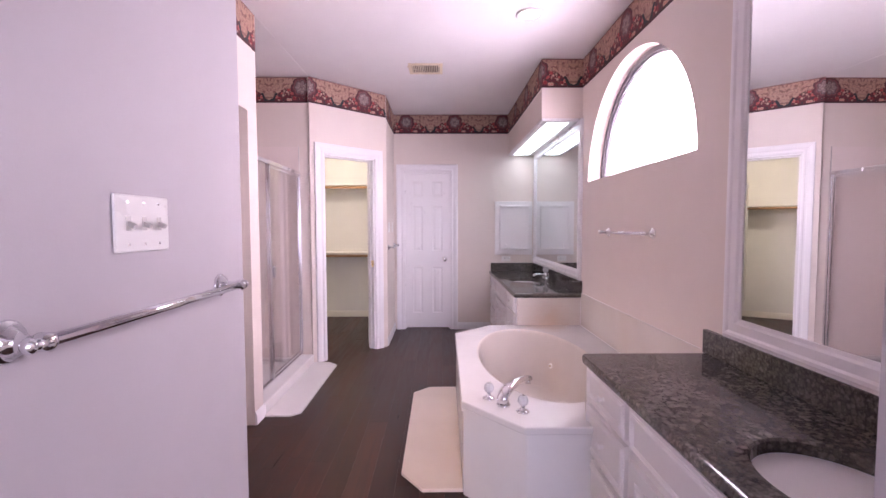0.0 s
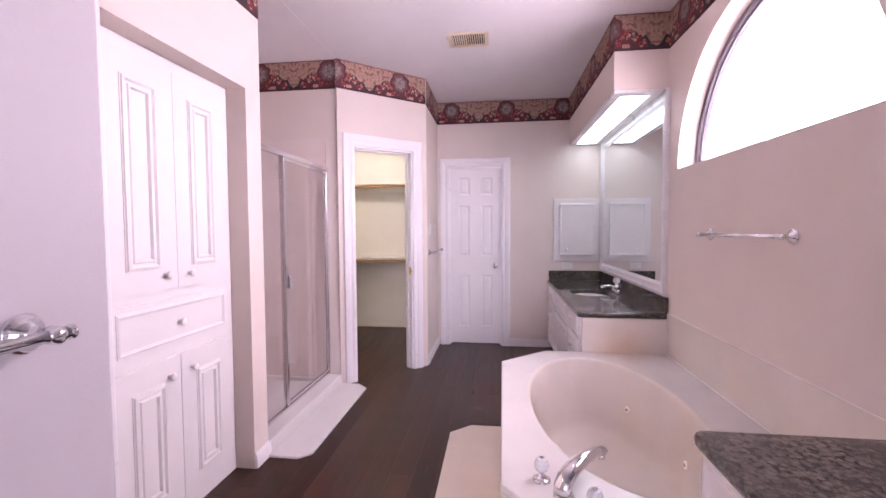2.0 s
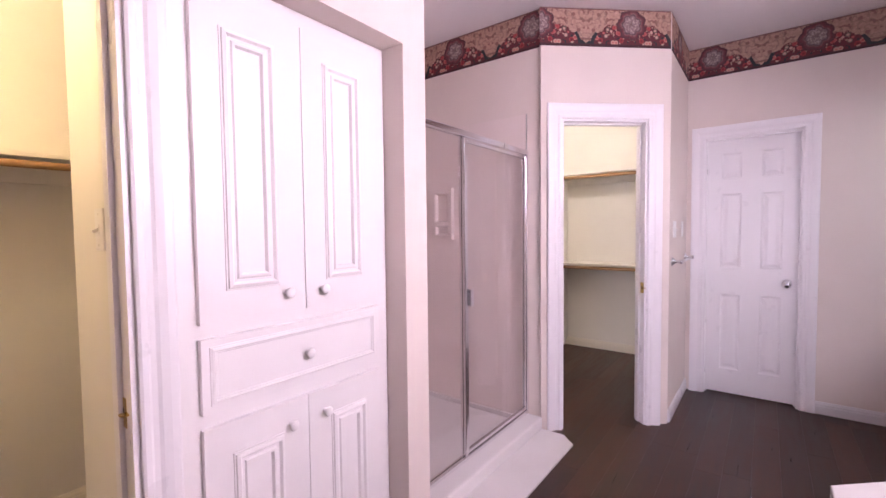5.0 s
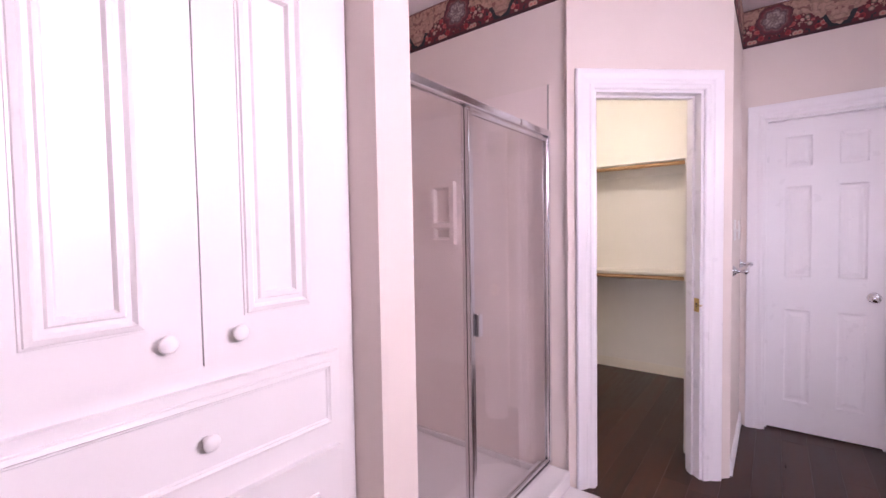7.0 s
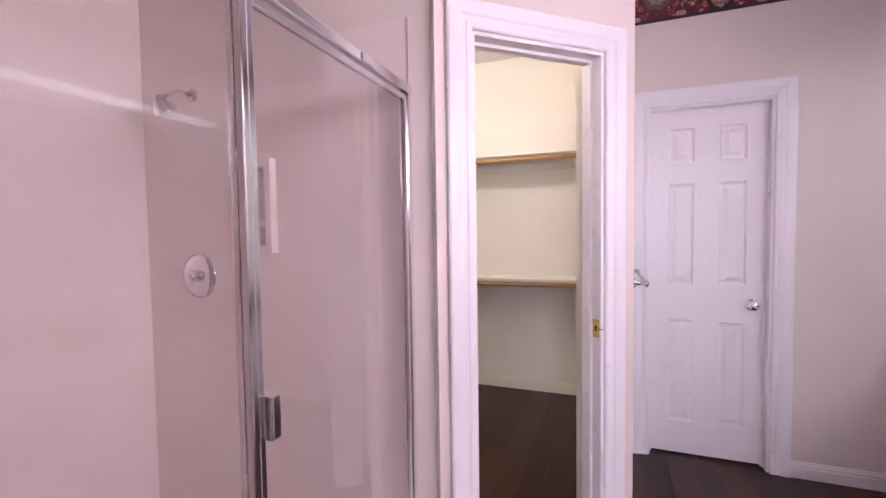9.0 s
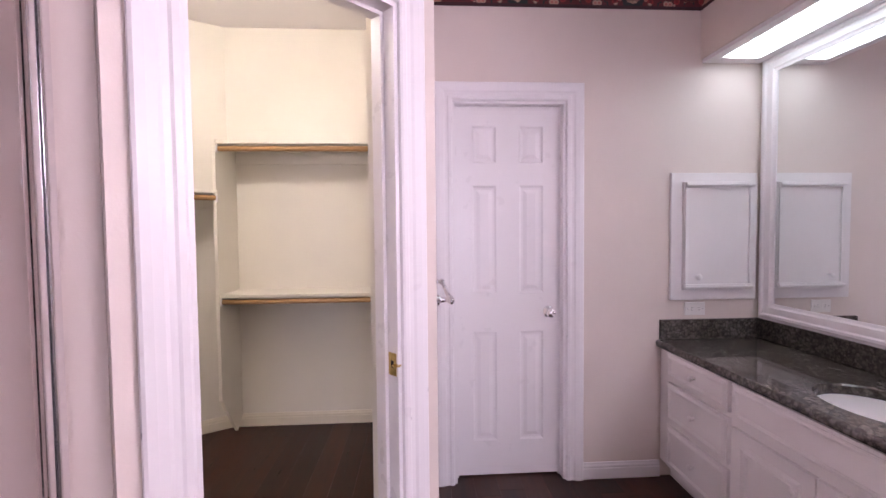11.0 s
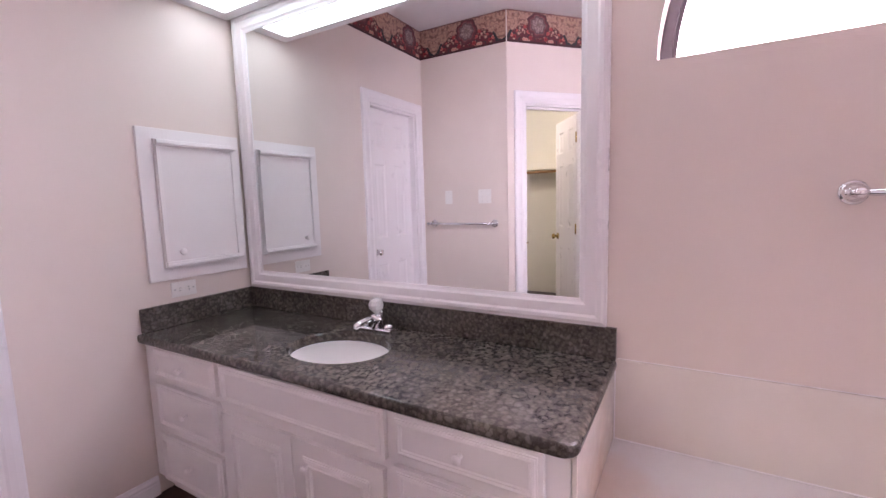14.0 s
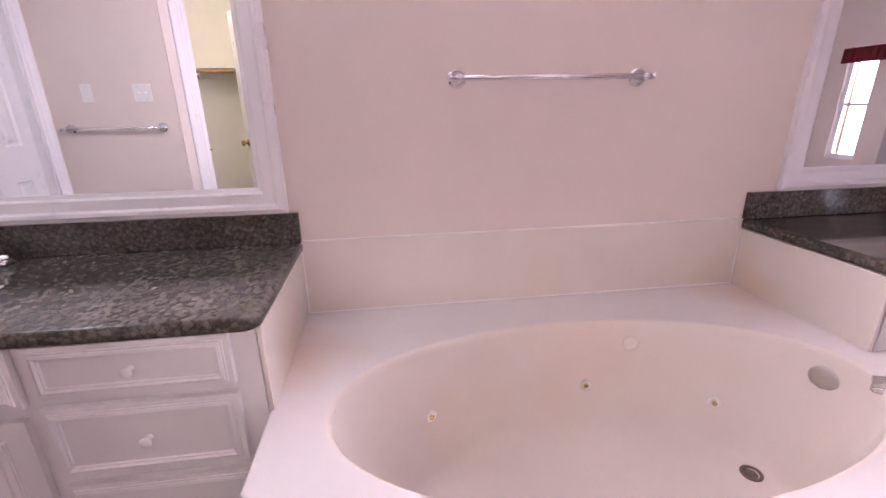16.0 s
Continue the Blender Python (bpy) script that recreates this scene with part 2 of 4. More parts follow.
    col = g.mix(g.math("MULTIPLY", band, g.math("GREATER_THAN", g.noise(muv, 45, 2), 0.40)), col, (0.11, 0.016, 0.022))
    col = g.mix(g.math("MULTIPLY", petal, band), col, flower)
    # medallion: grey cartouche in a ring of dark red petals
    dy = g.math("MULTIPLY", g.math("SUBTRACT", v, 0.60), 0.235)
    ang = g.math("ARCTAN2", dy, dx)
    scal = g.math("MULTIPLY", g.math("ABSOLUTE", g.math("SINE", g.math("MULTIPLY", ang, 3.5))), 0.013)
    rad = g.math("SQRT", g.math("ADD", g.math("POWER", dx, 2.0), g.math("MULTIPLY", g.math("POWER", dy, 2.0), 1.0)))
    radw = g.math("SUBTRACT", g.math("MULTIPLY_ADD", wob, 0.030, rad), scal)
    ros = g.ramp(g.math("DIVIDE", radw, 0.086), [(0.0, (0.24, 0.18, 0.17)), (0.25, (0.40, 0.31, 0.29)), (0.50, (0.30, 0.22, 0.21)), (0.58, (0.07, 0.045, 0.05)),
                                               (0.66, (0.26, 0.13, 0.12)), (0.76, (0.19, 0.035, 0.042)), (0.88, (0.10, 0.016, 0.024)), (1.0, (0.06, 0.018, 0.024))])
    cart = g.ramp(g.noise(uv, 75, 2), [(0.44, (0, 0, 0)), (0.5, (0.55, 0.55, 0.55))])
    ros = g.mix(cart, ros, (0.10, 0.04, 0.045))
    col = g.mix(g.math("LESS_THAN", radw, 0.086), col, ros)
    # thin dark lines along both edges
    col = g.mix(g.math("LESS_THAN", v, 0.07), col, (0.05, 0.014, 0.018))
    col = g.mix(g.math("GREATER_THAN", v, 0.965), col, (0.16, 0.07, 0.06))
    g.link(col, g.b.inputs["Base Color"])
    return m


BORDER = border_mat()

# ---- building helpers ----
def mesh_ob(name, bm, material, smooth=False):
    bmesh.ops.recalc_face_normals(bm, faces=bm.faces[:])
    me = bpy.data.meshes.new(name)
    bm.to_mesh(me)
    bm.free()
    for p in me.polygons:
        p.use_smooth = smooth
    if material is not None:
        me.materials.append(material)
    return new(name, me)


def part(name, bm, material, parent, label="", smooth=False):
    ob = mesh_ob(name, bm, material, smooth)
    ob.parent = parent
    return tagged(ob, label)


def thing(name, m, label, category, group="", kind=""):
    ob = new(name)
    ob.matrix_world = m
    ob.empty_display_size = 0.05
    return tagged(ob, label, category, group, kind)


def structure(name, bm, material, label, category="wall", smooth=False):
    return tagged(mesh_ob(name, bm, material, smooth), label, category, "", "structure")


def box(bm, a, b, bevel=0.0, seg=2):
    xs, ys, zs = [(min(a[i], b[i]), max(a[i], b[i])) for i in range(3)]
    vs = [bm.verts.new((x, y, z)) for x in xs for y in ys for z in zs]
    fs = [bm.faces.new([vs[i] for i in q]) for q in ((0, 1, 3, 2), (4, 6, 7, 5), (0, 4, 5, 1), (2, 3, 7, 6), (0, 2, 6, 4), (1, 5, 7, 3))]
    if bevel:
        es = list({e for f in fs for e in f.edges})
        bmesh.ops.bevel(bm, geom=es, offset=bevel, segments=seg, affect="EDGES", profile=0.6)
    return bm


def boxes(*items, bevel=0.0):
    bm = bmesh.new()
    for a, b in items:
        box(bm, a, b, bevel)
    return bm


def prism(bm, poly, z0, z1, bevel=0.0):
    lo = [bm.verts.new((x, y, z0)) for x, y in poly]
    hi = [bm.verts.new((x, y, z1)) for x, y in poly]
    n = len(poly)
    fs = [bm.faces.new(lo[::-1]), bm.faces.new(hi)]
    fs += [bm.faces.new((lo[i], lo[(i + 1) % n], hi[(i + 1) % n], hi[i])) for i in range(n)]
    if bevel:
        bmesh.ops.bevel(bm, geom=list({e for f in fs for e in f.edges}), offset=bevel, segments=2, affect="EDGES", profile=0.6)
    return bm


def lathe(bm, profile, n=24, m=None):
    """Turn (radius, height) pairs round z."""
    m = m or Matrix()
    rings = []
    for r, h in profile:
        if r < 1e-6:
            rings.append([bm.verts.new(m @ Vector((0, 0, h)))])
        else:
            rings.append([bm.verts.new(m @ Vector((r * math.cos(2 * math.pi * i / n), r * math.sin(2 * math.pi * i / n), h))) for i in range(n)])
    for a, b in zip(rings, rings[1:]):
        for i in range(n):
            j = (i + 1) % n
            if len(a) == 1 and len(b) == 1:
                continue
            if len(a) == 1:
                bm.faces.new((a[0], b[i], b[j]))
            elif len(b) == 1:
                bm.faces.new((a[i], b[0], a[j]))
            else:
                bm.faces.new((a[i], b[i], b[j], a[j]))
    for ring in (rings[0], rings[-1]):
        if len(ring) > 1:
            bm.faces.new(ring)
    return bm


def tube(bm, pts, radii, n=12, squash=1.0):
    """A tube through points with a radius at each; squash flattens it."""
    pts = [Vector(p) for p in pts]
    rings = []
    for i, p in enumerate(pts):
        d = (pts[min(i + 1, len(pts) - 1)] - pts[max(i - 1, 0)]).normalized()
        side = d.cross(Vector((0, 0, 1)))
        side = side.normalized() if side.length > 1e-4 else Vector((1, 0, 0))
        up = side.cross(d)
        r = radii[i] if isinstance(radii, (list, tuple)) else radii
        rings.append([bm.verts.new(p + side * r * math.cos(2 * math.pi * k / n) + up * r * squash * math.sin(2 * math.pi * k / n)) for k in range(n)])
    for a, b in zip(rings, rings[1:]):
        for k in range(n):
            bm.faces.new((a[k], a[(k + 1) % n], b[(k + 1) % n], b[k]))
    bm.faces.new(rings[0][::-1])
    bm.faces.new(rings[-1])
    return bm


def moulding(bm, path, profile, closed=False):
    """Sweep a profile of (outward offset, height off the wall) along a path of (x, z) on the wall y = 0, mitred."""
    pts = [Vector(p) for p in path]
    n = len(pts)
    rows = []
    for i, p in enumerate(pts):
        dirs = []
        if closed or i > 0:
            dirs.append((p - pts[i - 1]).normalized())
        if closed or i < n - 1:
            dirs.append((pts[(i + 1) % n] - p).normalized())
        ns = [Vector((-d.y, d.x)) for d in dirs]
        nn = sum(ns, Vector((0, 0))).normalized()
        nn = nn / max(0.3, nn.dot(ns[0]))
        rows.append([bm.verts.new((p.x + nn.x * o, -h, p.y + nn.y * o)) for o, h in profile])
    k = len(profile)
    for i in range(n if closed else n - 1):
        a, b = rows[i], rows[(i + 1) % n]
        for j in range(k):
            bm.faces.new((a[j], a[(j + 1) % k], b[(j + 1) % k], b[j]))
    if not closed:
        bm.faces.new(rows[0])
        bm.faces.new(rows[-1][::-1])
    return bm


CASING = [(0, 0), (0, 0.012), (0.006, 0.016), (0.018, 0.016), (0.024, 0.012), (0.036, 0.013), (0.044, 0.018), (0.062, 0.022), (0.078, 0.022), (0.084, 0.018), (0.084, 0)]


def casing_around(name, m, w, h, material=TRIM, wide=1.0, label="white moulded door casing"):
    """Casing round an opening of w by h whose lower left corner is at m."""
    bm = bmesh.new()
    moulding(bm, [(w, 0), (w, h), (0, h), (0, 0)][::-1], [(o * wide, d) for o, d in CASING])
    ob = structure(name, bm, material, label, "trim")
    ob.matrix_world = m
    return ob


def panel_slab(bm, w, h, th, rects, steps, back=False):
    """A slab (x 0..w, z 0..h, front at y = 0, back at y = th) whose front has panels sunk and raised by steps of (inset, depth)."""
    xs = sorted({0.0, w, *[r[0] for r in rects], *[r[2] for r in rects]})
    zs = sorted({0.0, h, *[r[1] for r in rects], *[r[3] for r in rects]})
    for side in ((0.0, 1),) + (((th, -1),) if back else ()):
        y0, sg = side
        grid = {(i, j): bm.verts.new((x, y0, z)) for i, x in enumerate(xs) for j, z in enumerate(zs)}
        for i in range(len(xs) - 1):
            for j in range(len(zs) - 1):
                cx, cz = (xs[i] + xs[i + 1]) / 2, (zs[j] + zs[j + 1]) / 2
                if not any(r[0] < cx < r[2] and r[1] < cz < r[3] for r in rects):
                    bm.faces.new((grid[i, j], grid[i + 1, j], grid[i + 1, j + 1], grid[i, j + 1]))
        for r in rects:
            x0, z0, x1, z1 = r
            ring = [bm.verts.new((x, y0, z)) for x, z in ((x0, z0), (x1, z0), (x1, z1), (x0, z1))]
            ins, dep = 0.0, 0.0
            for di, dd in steps:
                ins, dep = ins + di, dep + dd
                nxt = [bm.verts.new((x, y0 + sg * dep, z)) for x, z in ((x0 + ins, z0 + ins), (x1 - ins, z0 + ins), (x1 - ins, z1 - ins), (x0 + ins, z1 - ins))]
                for k in range(4):
                    bm.faces.new((ring[k], ring[(k + 1) % 4], nxt[(k + 1) % 4], nxt[k]))
                ring = nxt
            bm.faces.new(ring)
    e = [(0, 0), (w, 0), (w, h), (0, h)]
    f = [bm.verts.new((x, 0, z)) for x, z in e]
    k = [bm.verts.new((x, th, z)) for x, z in e]
    for i in range(4):
        bm.faces.new((f[i], f[(i + 1) % 4], k[(i + 1) % 4], k[i]))
    if not back:
        bm.faces.new(k)
    bmesh.ops.remove_doubles(bm, verts=bm.verts[:], dist=1e-5)
    return bm


def ring_slab(bm, outer, cx, cy, a, b, z0, z1, n=64, edge=0.006, lip=0.004):
    """A slab of the outer plan (star-shaped round cx, cy) with an elliptic hole of half-axes a, b."""
    angs = [2 * math.pi * i / n for i in range(n)] + [math.atan2(y - cy, x - cx) % (2 * math.pi) for x, y in outer]
    angs = sorted(set(round(t, 6) for t in angs))

    def cast(t):
        dx, dy = math.cos(t), math.sin(t)
        best = 1e9
        for (x0, y0), (x1, y1) in zip(outer, outer[1:] + outer[:1]):
            ex, ey = x1 - x0, y1 - y0
            det = ex * dy - ey * dx
            if abs(det) < 1e-9:
                continue
            s = (ex * (y0 - cy) - ey * (x0 - cx)) / det
            q = (dx * (y0 - cy) - dy * (x0 - cx)) / det
            if s > 0 and -1e-6 <= q <= 1 + 1e-6:
                best = min(best, s)
        return best

    def ell(t, k=0.0):
        r = 1 / math.sqrt((math.cos(t) / (a + k)) ** 2 + (math.sin(t) / (b + k)) ** 2)
        return (cx + r * math.cos(t), cy + r * math.sin(t))

    out = [cast(t) for t in angs]
    loops = []
    arc = [(edge * (1 - math.sin(q)), edge * (1 - math.cos(q))) for q in (0, 0.4, 0.8, 1.2, math.pi / 2)]
    steps = [("e", 0, z0), ("e", 0, z1 - lip), ("e", lip, z1)] + [("o", i, z1 - d) for i, d in arc] + [("o", i, z0 + d) for i, d in arc[::-1]]
    for kind, inset, z in steps:
        loop = []
        for t, r in zip(angs, out):
            p = ell(t, inset) if kind == "e" else (cx + (r - inset) * math.cos(t), cy + (r - inset) * math.sin(t))
            loop.append(bm.verts.new((*p, z)))
        loops.append(loop)
    loops.append(loops[0])
    m = len(angs)
    for p, q in zip(loops, loops[1:]):
        for i in range(m):
            bm.faces.new((p[i], p[(i + 1) % m], q[(i + 1) % m], q[i]))
    return bm


def bowl(bm, cx, cy, rings, n=64, thick=0.0):
    """An elliptic bowl through rings of (half-axis x, half-axis y, z)."""
    loops = [[bm.verts.new((cx + a * math.cos(2 * math.pi * i / n), cy + b * math.sin(2 * math.pi * i / n), z)) for i in range(n)] for a, b, z in rings]
    for p, q in zip(loops, loops[1:]):
        for i in range(n):
            bm.faces.new((p[i], p[(i + 1) % n], q[(i + 1) % n], q[i]))
    bm.faces.new(loops[-1])
    return bm


# ---- the shell ----
H, BZ, XR, YF, XL = 2.745, 2.504, 1.90, 6.50, -0.56
FLOOR_X, FLOOR_Y = (-2.6, 2.0), (0.6, 7.5)
structure("floor", boxes(((-2.6, 0.6, -0.12), (2.05, 7.5, -0.014))), DARK, "dark stained wooden plank floor", "floor")
structure("floor_bedroom", boxes(((-3.2, -2.2, -0.12), (3.2, 0.598, -0.002))), CARPET, "beige carpet of the bedroom behind the entry", "floor")
structure("ceiling_bedroom", boxes(((-3.3, -2.2, H), (3.3, 0.599, H + 0.12))), CEIL, "white bedroom ceiling behind the entry", "ceiling")
structure("ceiling", boxes(((-3.2, 0.6, H), (2.05, 7.5, H + 0.12))), CEIL, "white lightly textured ceiling", "ceiling")

# outer wall with the arched window opening
WY, WR, WZ = 3.79, 0.745, 1.693


def window_wall():
    bm = bmesh.new()
    n = 40
    arc = [(WY + WR * math.cos(math.pi * i / n), WZ + WR * math.sin(math.pi * i / n)) for i in range(n + 1)]
    # arc runs from the near end to the far end seen along +y decreasing
    y0, y1 = 0.6, 7.5
    for x in (XR, XR + 0.15):
        v_arc = [bm.verts.new((x, y, z)) for y, z in arc]
        v_top = [bm.verts.new((x, y, H)) for y, z in arc]
        for i in range(n):
            bm.faces.new((v_arc[i], v_arc[i + 1], v_top[i + 1], v_top[i]))
        for a, b in (((WY + WR, 0), (y1, H)), ((y0, 0), (WY - WR, H)), ((WY - WR, 0), (WY + WR, WZ))):
            bm.faces.new([bm.verts.new((x, *p)) for p in ((a[0], a[1]), (b[0], a[1]), (b[0], b[1]), (a[0], b[1]))])
    x0, x1 = XR, XR + 0.15
    for i in range(n):
        bm.faces.new([bm.verts.new(p) for p in ((x0, *arc[i]), (x0, *arc[i + 1]), (x1, *arc[i + 1]), (x1, *arc[i]))])
    bm.faces.new([bm.verts.new(p) for p in ((x0, WY - WR, WZ), (x0, WY + WR, WZ), (x1, WY + WR, WZ), (x1, WY - WR, WZ))])
    bm.faces.new([bm.verts.new(p) for p in ((x0, y0, 0), (x1, y0, 0), (x1, y0, H), (x0, y0, H))])
    bm.faces.new([bm.verts.new(p) for p in ((x0, y1, 0), (x1, y1, 0), (x1, y1, H), (x0, y1, H))])
    bmesh.ops.remove_doubles(bm, verts=bm.verts[:], dist=1e-5)
    return bm


structure("wall_east", window_wall(), WALL, "beige painted wall with an arched window opening")

# far wall with the six-panel door's opening
DX0, DX1, DH = 0.22, 0.822, 2.025
structure("wall_north", boxes(((-0.02, YF, 0), (DX0, YF + 0.12, H)), ((DX1, YF, 0), (XR, YF + 0.12, H)), ((DX0, YF, DH), (DX1, YF + 0.12, H))), WALL, "beige painted wall with a doorway")
structure("wall_behind_door", boxes(((-0.02, 7.3, 0), (XR, 7.42, H)), ((-0.02, YF + 0.12, 0), (0.0, 7.3, H))), CLOSET, "plain closing wall behind the closed door")
# short wall beside the closed door
structure("wall_return", boxes(((-0.02, 5.715, 0), (0.097, YF, H))), WALL, "beige painted short wall with switches and hooks")

# diagonal wall with the closet doorway
DG = pose(-0.553, 5.119, 0, 0, 0, 42)
DGL = 0.879
CO0, CO1, CH = 0.138, 0.722, 2.043
DGW = boxes(((0, 0, 0), (CO0, 0.115, H)), ((CO1, 0, 0), (DGL, 0.115, H)), ((CO0, 0, CH), (CO1, 0.115, H)))
structure("wall_diagonal", DGW, WALL, "beige painted diagonal wall with a doorway to the closet").matrix_world = DG

# shower end wall, back wall and near wall; linen wall with its niche and the near closet's doorway
structure("wall_shower_end", boxes(((-2.15, 5.14, 0), (-0.575, 5.26, H))), WALL, "beige painted wall at the shower's end")
structure("wall_shower_back", boxes(((-2.15, 3.86, 0), (-2.03, 5.138, H))), WALL, "beige painted wall at the back of the shower")
NZ, NY0, NY1 = 2.082, 2.956, 3.815
C1Y0, C1Y1 = 2.17, 2.870
structure("wall_west", boxes(((-0.68, NY1, 0), (XL, 3.954, H)), ((-0.68, NY0, NZ), (XL, NY1, H)), ((-0.68, C1Y1, 0), (XL, NY0, H)),
                             ((-0.68, C1Y0, DH), (XL, C1Y1, H)), ((-0.68, 1.95, 0), (XL, C1Y0, H)), ((-2.03, 3.86, 0), (-0.68, 3.954, H))), WALL,
          "beige painted wall with a linen niche and a doorway")
NICHE = paint("niche_paint", (0.70, 0.585, 0.55), 0.62, 0.03, 0.1)
# both entry walls carry their shade in the base colour
structure("wall_entry", prism(bmesh.new(), [(0.06, 0.75), (0.06, 2.347), (0.045, 2.364), (-0.40, 2.02), (-0.56, 1.95), (-0.56, 0.75)], 0, H), ENTRY_SHADE, "entry wall in a shaded tone, carrying a towel bar and a switch plate")
structure("wall_entry_end", boxes(((1.27, 1.44, 0), (XR, 1.56, H))), ENTRY_SHADE, "wall in a shaded tone closing the near vanity's alcove")
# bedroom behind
# unseen header, added to keep bedroom daylight off the top of the entry wall
structure("wall_entry_shade_header", boxes(((-0.56, 0.602, 2.03), (XR, 0.72, H))), ENTRY_SHADE, "unseen wall over the bedroom opening, added to shade the entry wall")
structure("wall_bedroom", boxes(((-3.2, 0.6, 0), (-0.562, 0.72, H)), ((2.05, 0.6, 0), (3.2, 0.72, H)), ((-3.3, -2.2, 0), (-3.2, 0.72, H)), ((3.2, -2.2, 0), (3.3, 0.72, H))), WALL, "painted bedroom wall")


def bedroom_window_wall():
    bm = bmesh.new()
    for a, b in (((-3.2, 0, 0), (-2.20, 0, H)), ((-1.79, 0, 0), (0.2, 0, H)), ((2.0, 0, 0), (3.2, 0, H)), ((-2.20, 0, 0), (-1.79, 0, 0.42)), ((-2.20, 0, 1.9), (-1.79, 0, H)), ((0.2, 0, 0), (2.0, 0, 0.42)), ((0.2, 0, 2.1), (2.0, 0, H))):
        box(bm, (a[0], -2.2, a[2]), (b[0], -2.06, b[2]))
    return bm


structure("wall_bedroom_window", bedroom_window_wall(), WALL, "painted bedroom wall with two window openings, the wide one added for light")

# the two closets
for i, (a, b) in enumerate((((-1.30, 7.30, 0), (-0.02, 7.42, H)), ((-0.14, 5.86, 0), (-0.022, 7.3, H)), ((-2.5, 5.262, 0), (-2.38, 6.7, H)))):
    structure("wall_closet_%d" % (i + 1), boxes((a, b)), CLOSET, "cream painted closet wall")
structure("wall_closet_angle", prism(bmesh.new(), [(-1.26, 7.298), (-2.44, 6.62), (-2.5, 6.72), (-1.32, 7.40)], 0, H), CLOSET, "cream painted angled closet wall")
structure("wall_closet_lining", boxes(((-2.38, 5.262, 0), (-0.62, 5.268, H))), CLOSET, "cream painted closet wall")
NEAR_CLOSET = ([((-1.36, 2.94, 0), (-0.715, 3.06, H)), ((-0.715, 2.94, 0), (-0.682, 2.955, H))], [((-2.05, 3.74, 0), (-0.70, 3.855, H))],
               [((-2.17, 1.80, 0), (-2.05, 3.855, H))], [((-2.05, 1.80, 0), (-0.682, 1.94, H))])
for i, blocks in enumerate(NEAR_CLOSET):
    structure("wall_near_closet_%d" % (i + 1), boxes(*blocks), CLOSET, "cream painted wall of the near closet")

# ---- trim ----
casing_around("trim_far_door", pose(DX0, YF, 0), DX1 - DX0, DH, TRIM, 1.08)
casing_around("trim_closet_door", DG @ pose(CO0, 0, 0), CO1 - CO0, CH, TRIM, 1.15)
casing_around("trim_near_closet", pose(XL, C1Y0, 0, 0, 0, 90), C1Y1 - C1Y0, DH, TRIM, 1.0)


def jamb(name, m, w, h, d, material=TRIM):
    bm = boxes(((0, 0.001, 0), (0.014, d, h)), ((w - 0.014, 0.001, 0), (w, d, h)), ((0.014, 0.001, h - 0.014), (w - 0.014, d, h)),
               ((0.014, d * 0.45, 0), (0.026, d * 0.45 + 0.035, h - 0.014)), ((w - 0.026, d * 0.45, 0), (w - 0.014, d * 0.45 + 0.035, h - 0.014)), ((0.026, d * 0.45, h - 0.026), (w - 0.026, d * 0.45 + 0.035, h - 0.014)))
    ob = structure(name, bm, material, "white painted door jamb with a stop", "trim")
    ob.matrix_world = m
    return ob


jamb("trim_far_jamb", pose(DX0, YF, 0), DX1 - DX0, DH, 0.12)
jamb("trim_closet_jamb", DG @ pose(CO0, 0, 0), CO1 - CO0, CH, 0.115)
jamb("trim_near_closet_jamb", pose(XL, C1Y0, 0, 0, 0, 90), C1Y1 - C1Y0, DH, 0.12)

BASEP = [(0, 0), (0.0, 0.014), (0.055, 0.014), (0.060, 0.011), (0.070, 0.012), (0.078, 0.008), (0.088, 0.006), (0.088, 0)]


def baseboard(name, x0, y0, x1, y1, material=TRIM):
    """Runs with the room on the right-hand side of the way from the first to the second point."""
    L = math.hypot(x1 - x0, y1 - y0)
    bm = bmesh.new()
    moulding(bm, [(0, 0.001), (L, 0.001)], BASEP)
    ob = structure(name, bm, material, "white moulded baseboard", "baseboard")
    ob.matrix_world = pose(x0, y0, 0, 0, 0, math.degrees(math.atan2(y1 - y0, x1 - x0)))
    return ob


CREAM = paint("cream_enamel", (0.82, 0.76, 0.65), 0.4, 0.02, 0.05)
baseboard("baseboard_far", DX1 + 0.086, YF, 1.34, YF)
baseboard("baseboard_return", 0.097, 5.73, 0.097, YF)
baseboard("baseboard_stub", XL, NY1 + 0.002, XL, 3.966)
baseboard("baseboard_stub_end", XL + 0.012, 3.954, -0.60, 3.954)
baseboard("baseboard_closet", -1.27, 7.30, -0.142, 7.30, CREAM)
baseboard("baseboard_closet_angle", -2.44, 6.62, -1.26, 7.298, CREAM)
baseboard("baseboard_near_closet", -2.05, 1.95, -2.05, 3.73, CREAM)
baseboard("baseboard_near_closet_wall", -1.36, 2.94, -0.70, 2.94, CREAM)

# ---- wallpaper border under the ceiling ----
run = [0.0]


def border(name, x0, y0, x1, y1, z0=BZ, z1=H - 0.002):
    L = math.hypot(x1 - x0, y1 - y0)
    bm = bmesh.new()
    box(bm, (0, -0.003, z0), (L, 0, z1))
    ob = structure(name, bm, BORDER, "floral wallpaper border in red, tan and black", "wallpaper border")
    ob.matrix_world = pose(x0, y0, 0, 0, 0, math.degrees(math.atan2(y1 - y0, x1 - x0)))
    uv = ob.data.uv_layers.new(name="UVMap")
    for loop in ob.data.loops:
        c = ob.data.vertices[loop.vertex_index].co
        uv.data[loop.index].uv = (run[0] + c.x, (c.z - z0) / (z1 - z0))
    run[0] += L


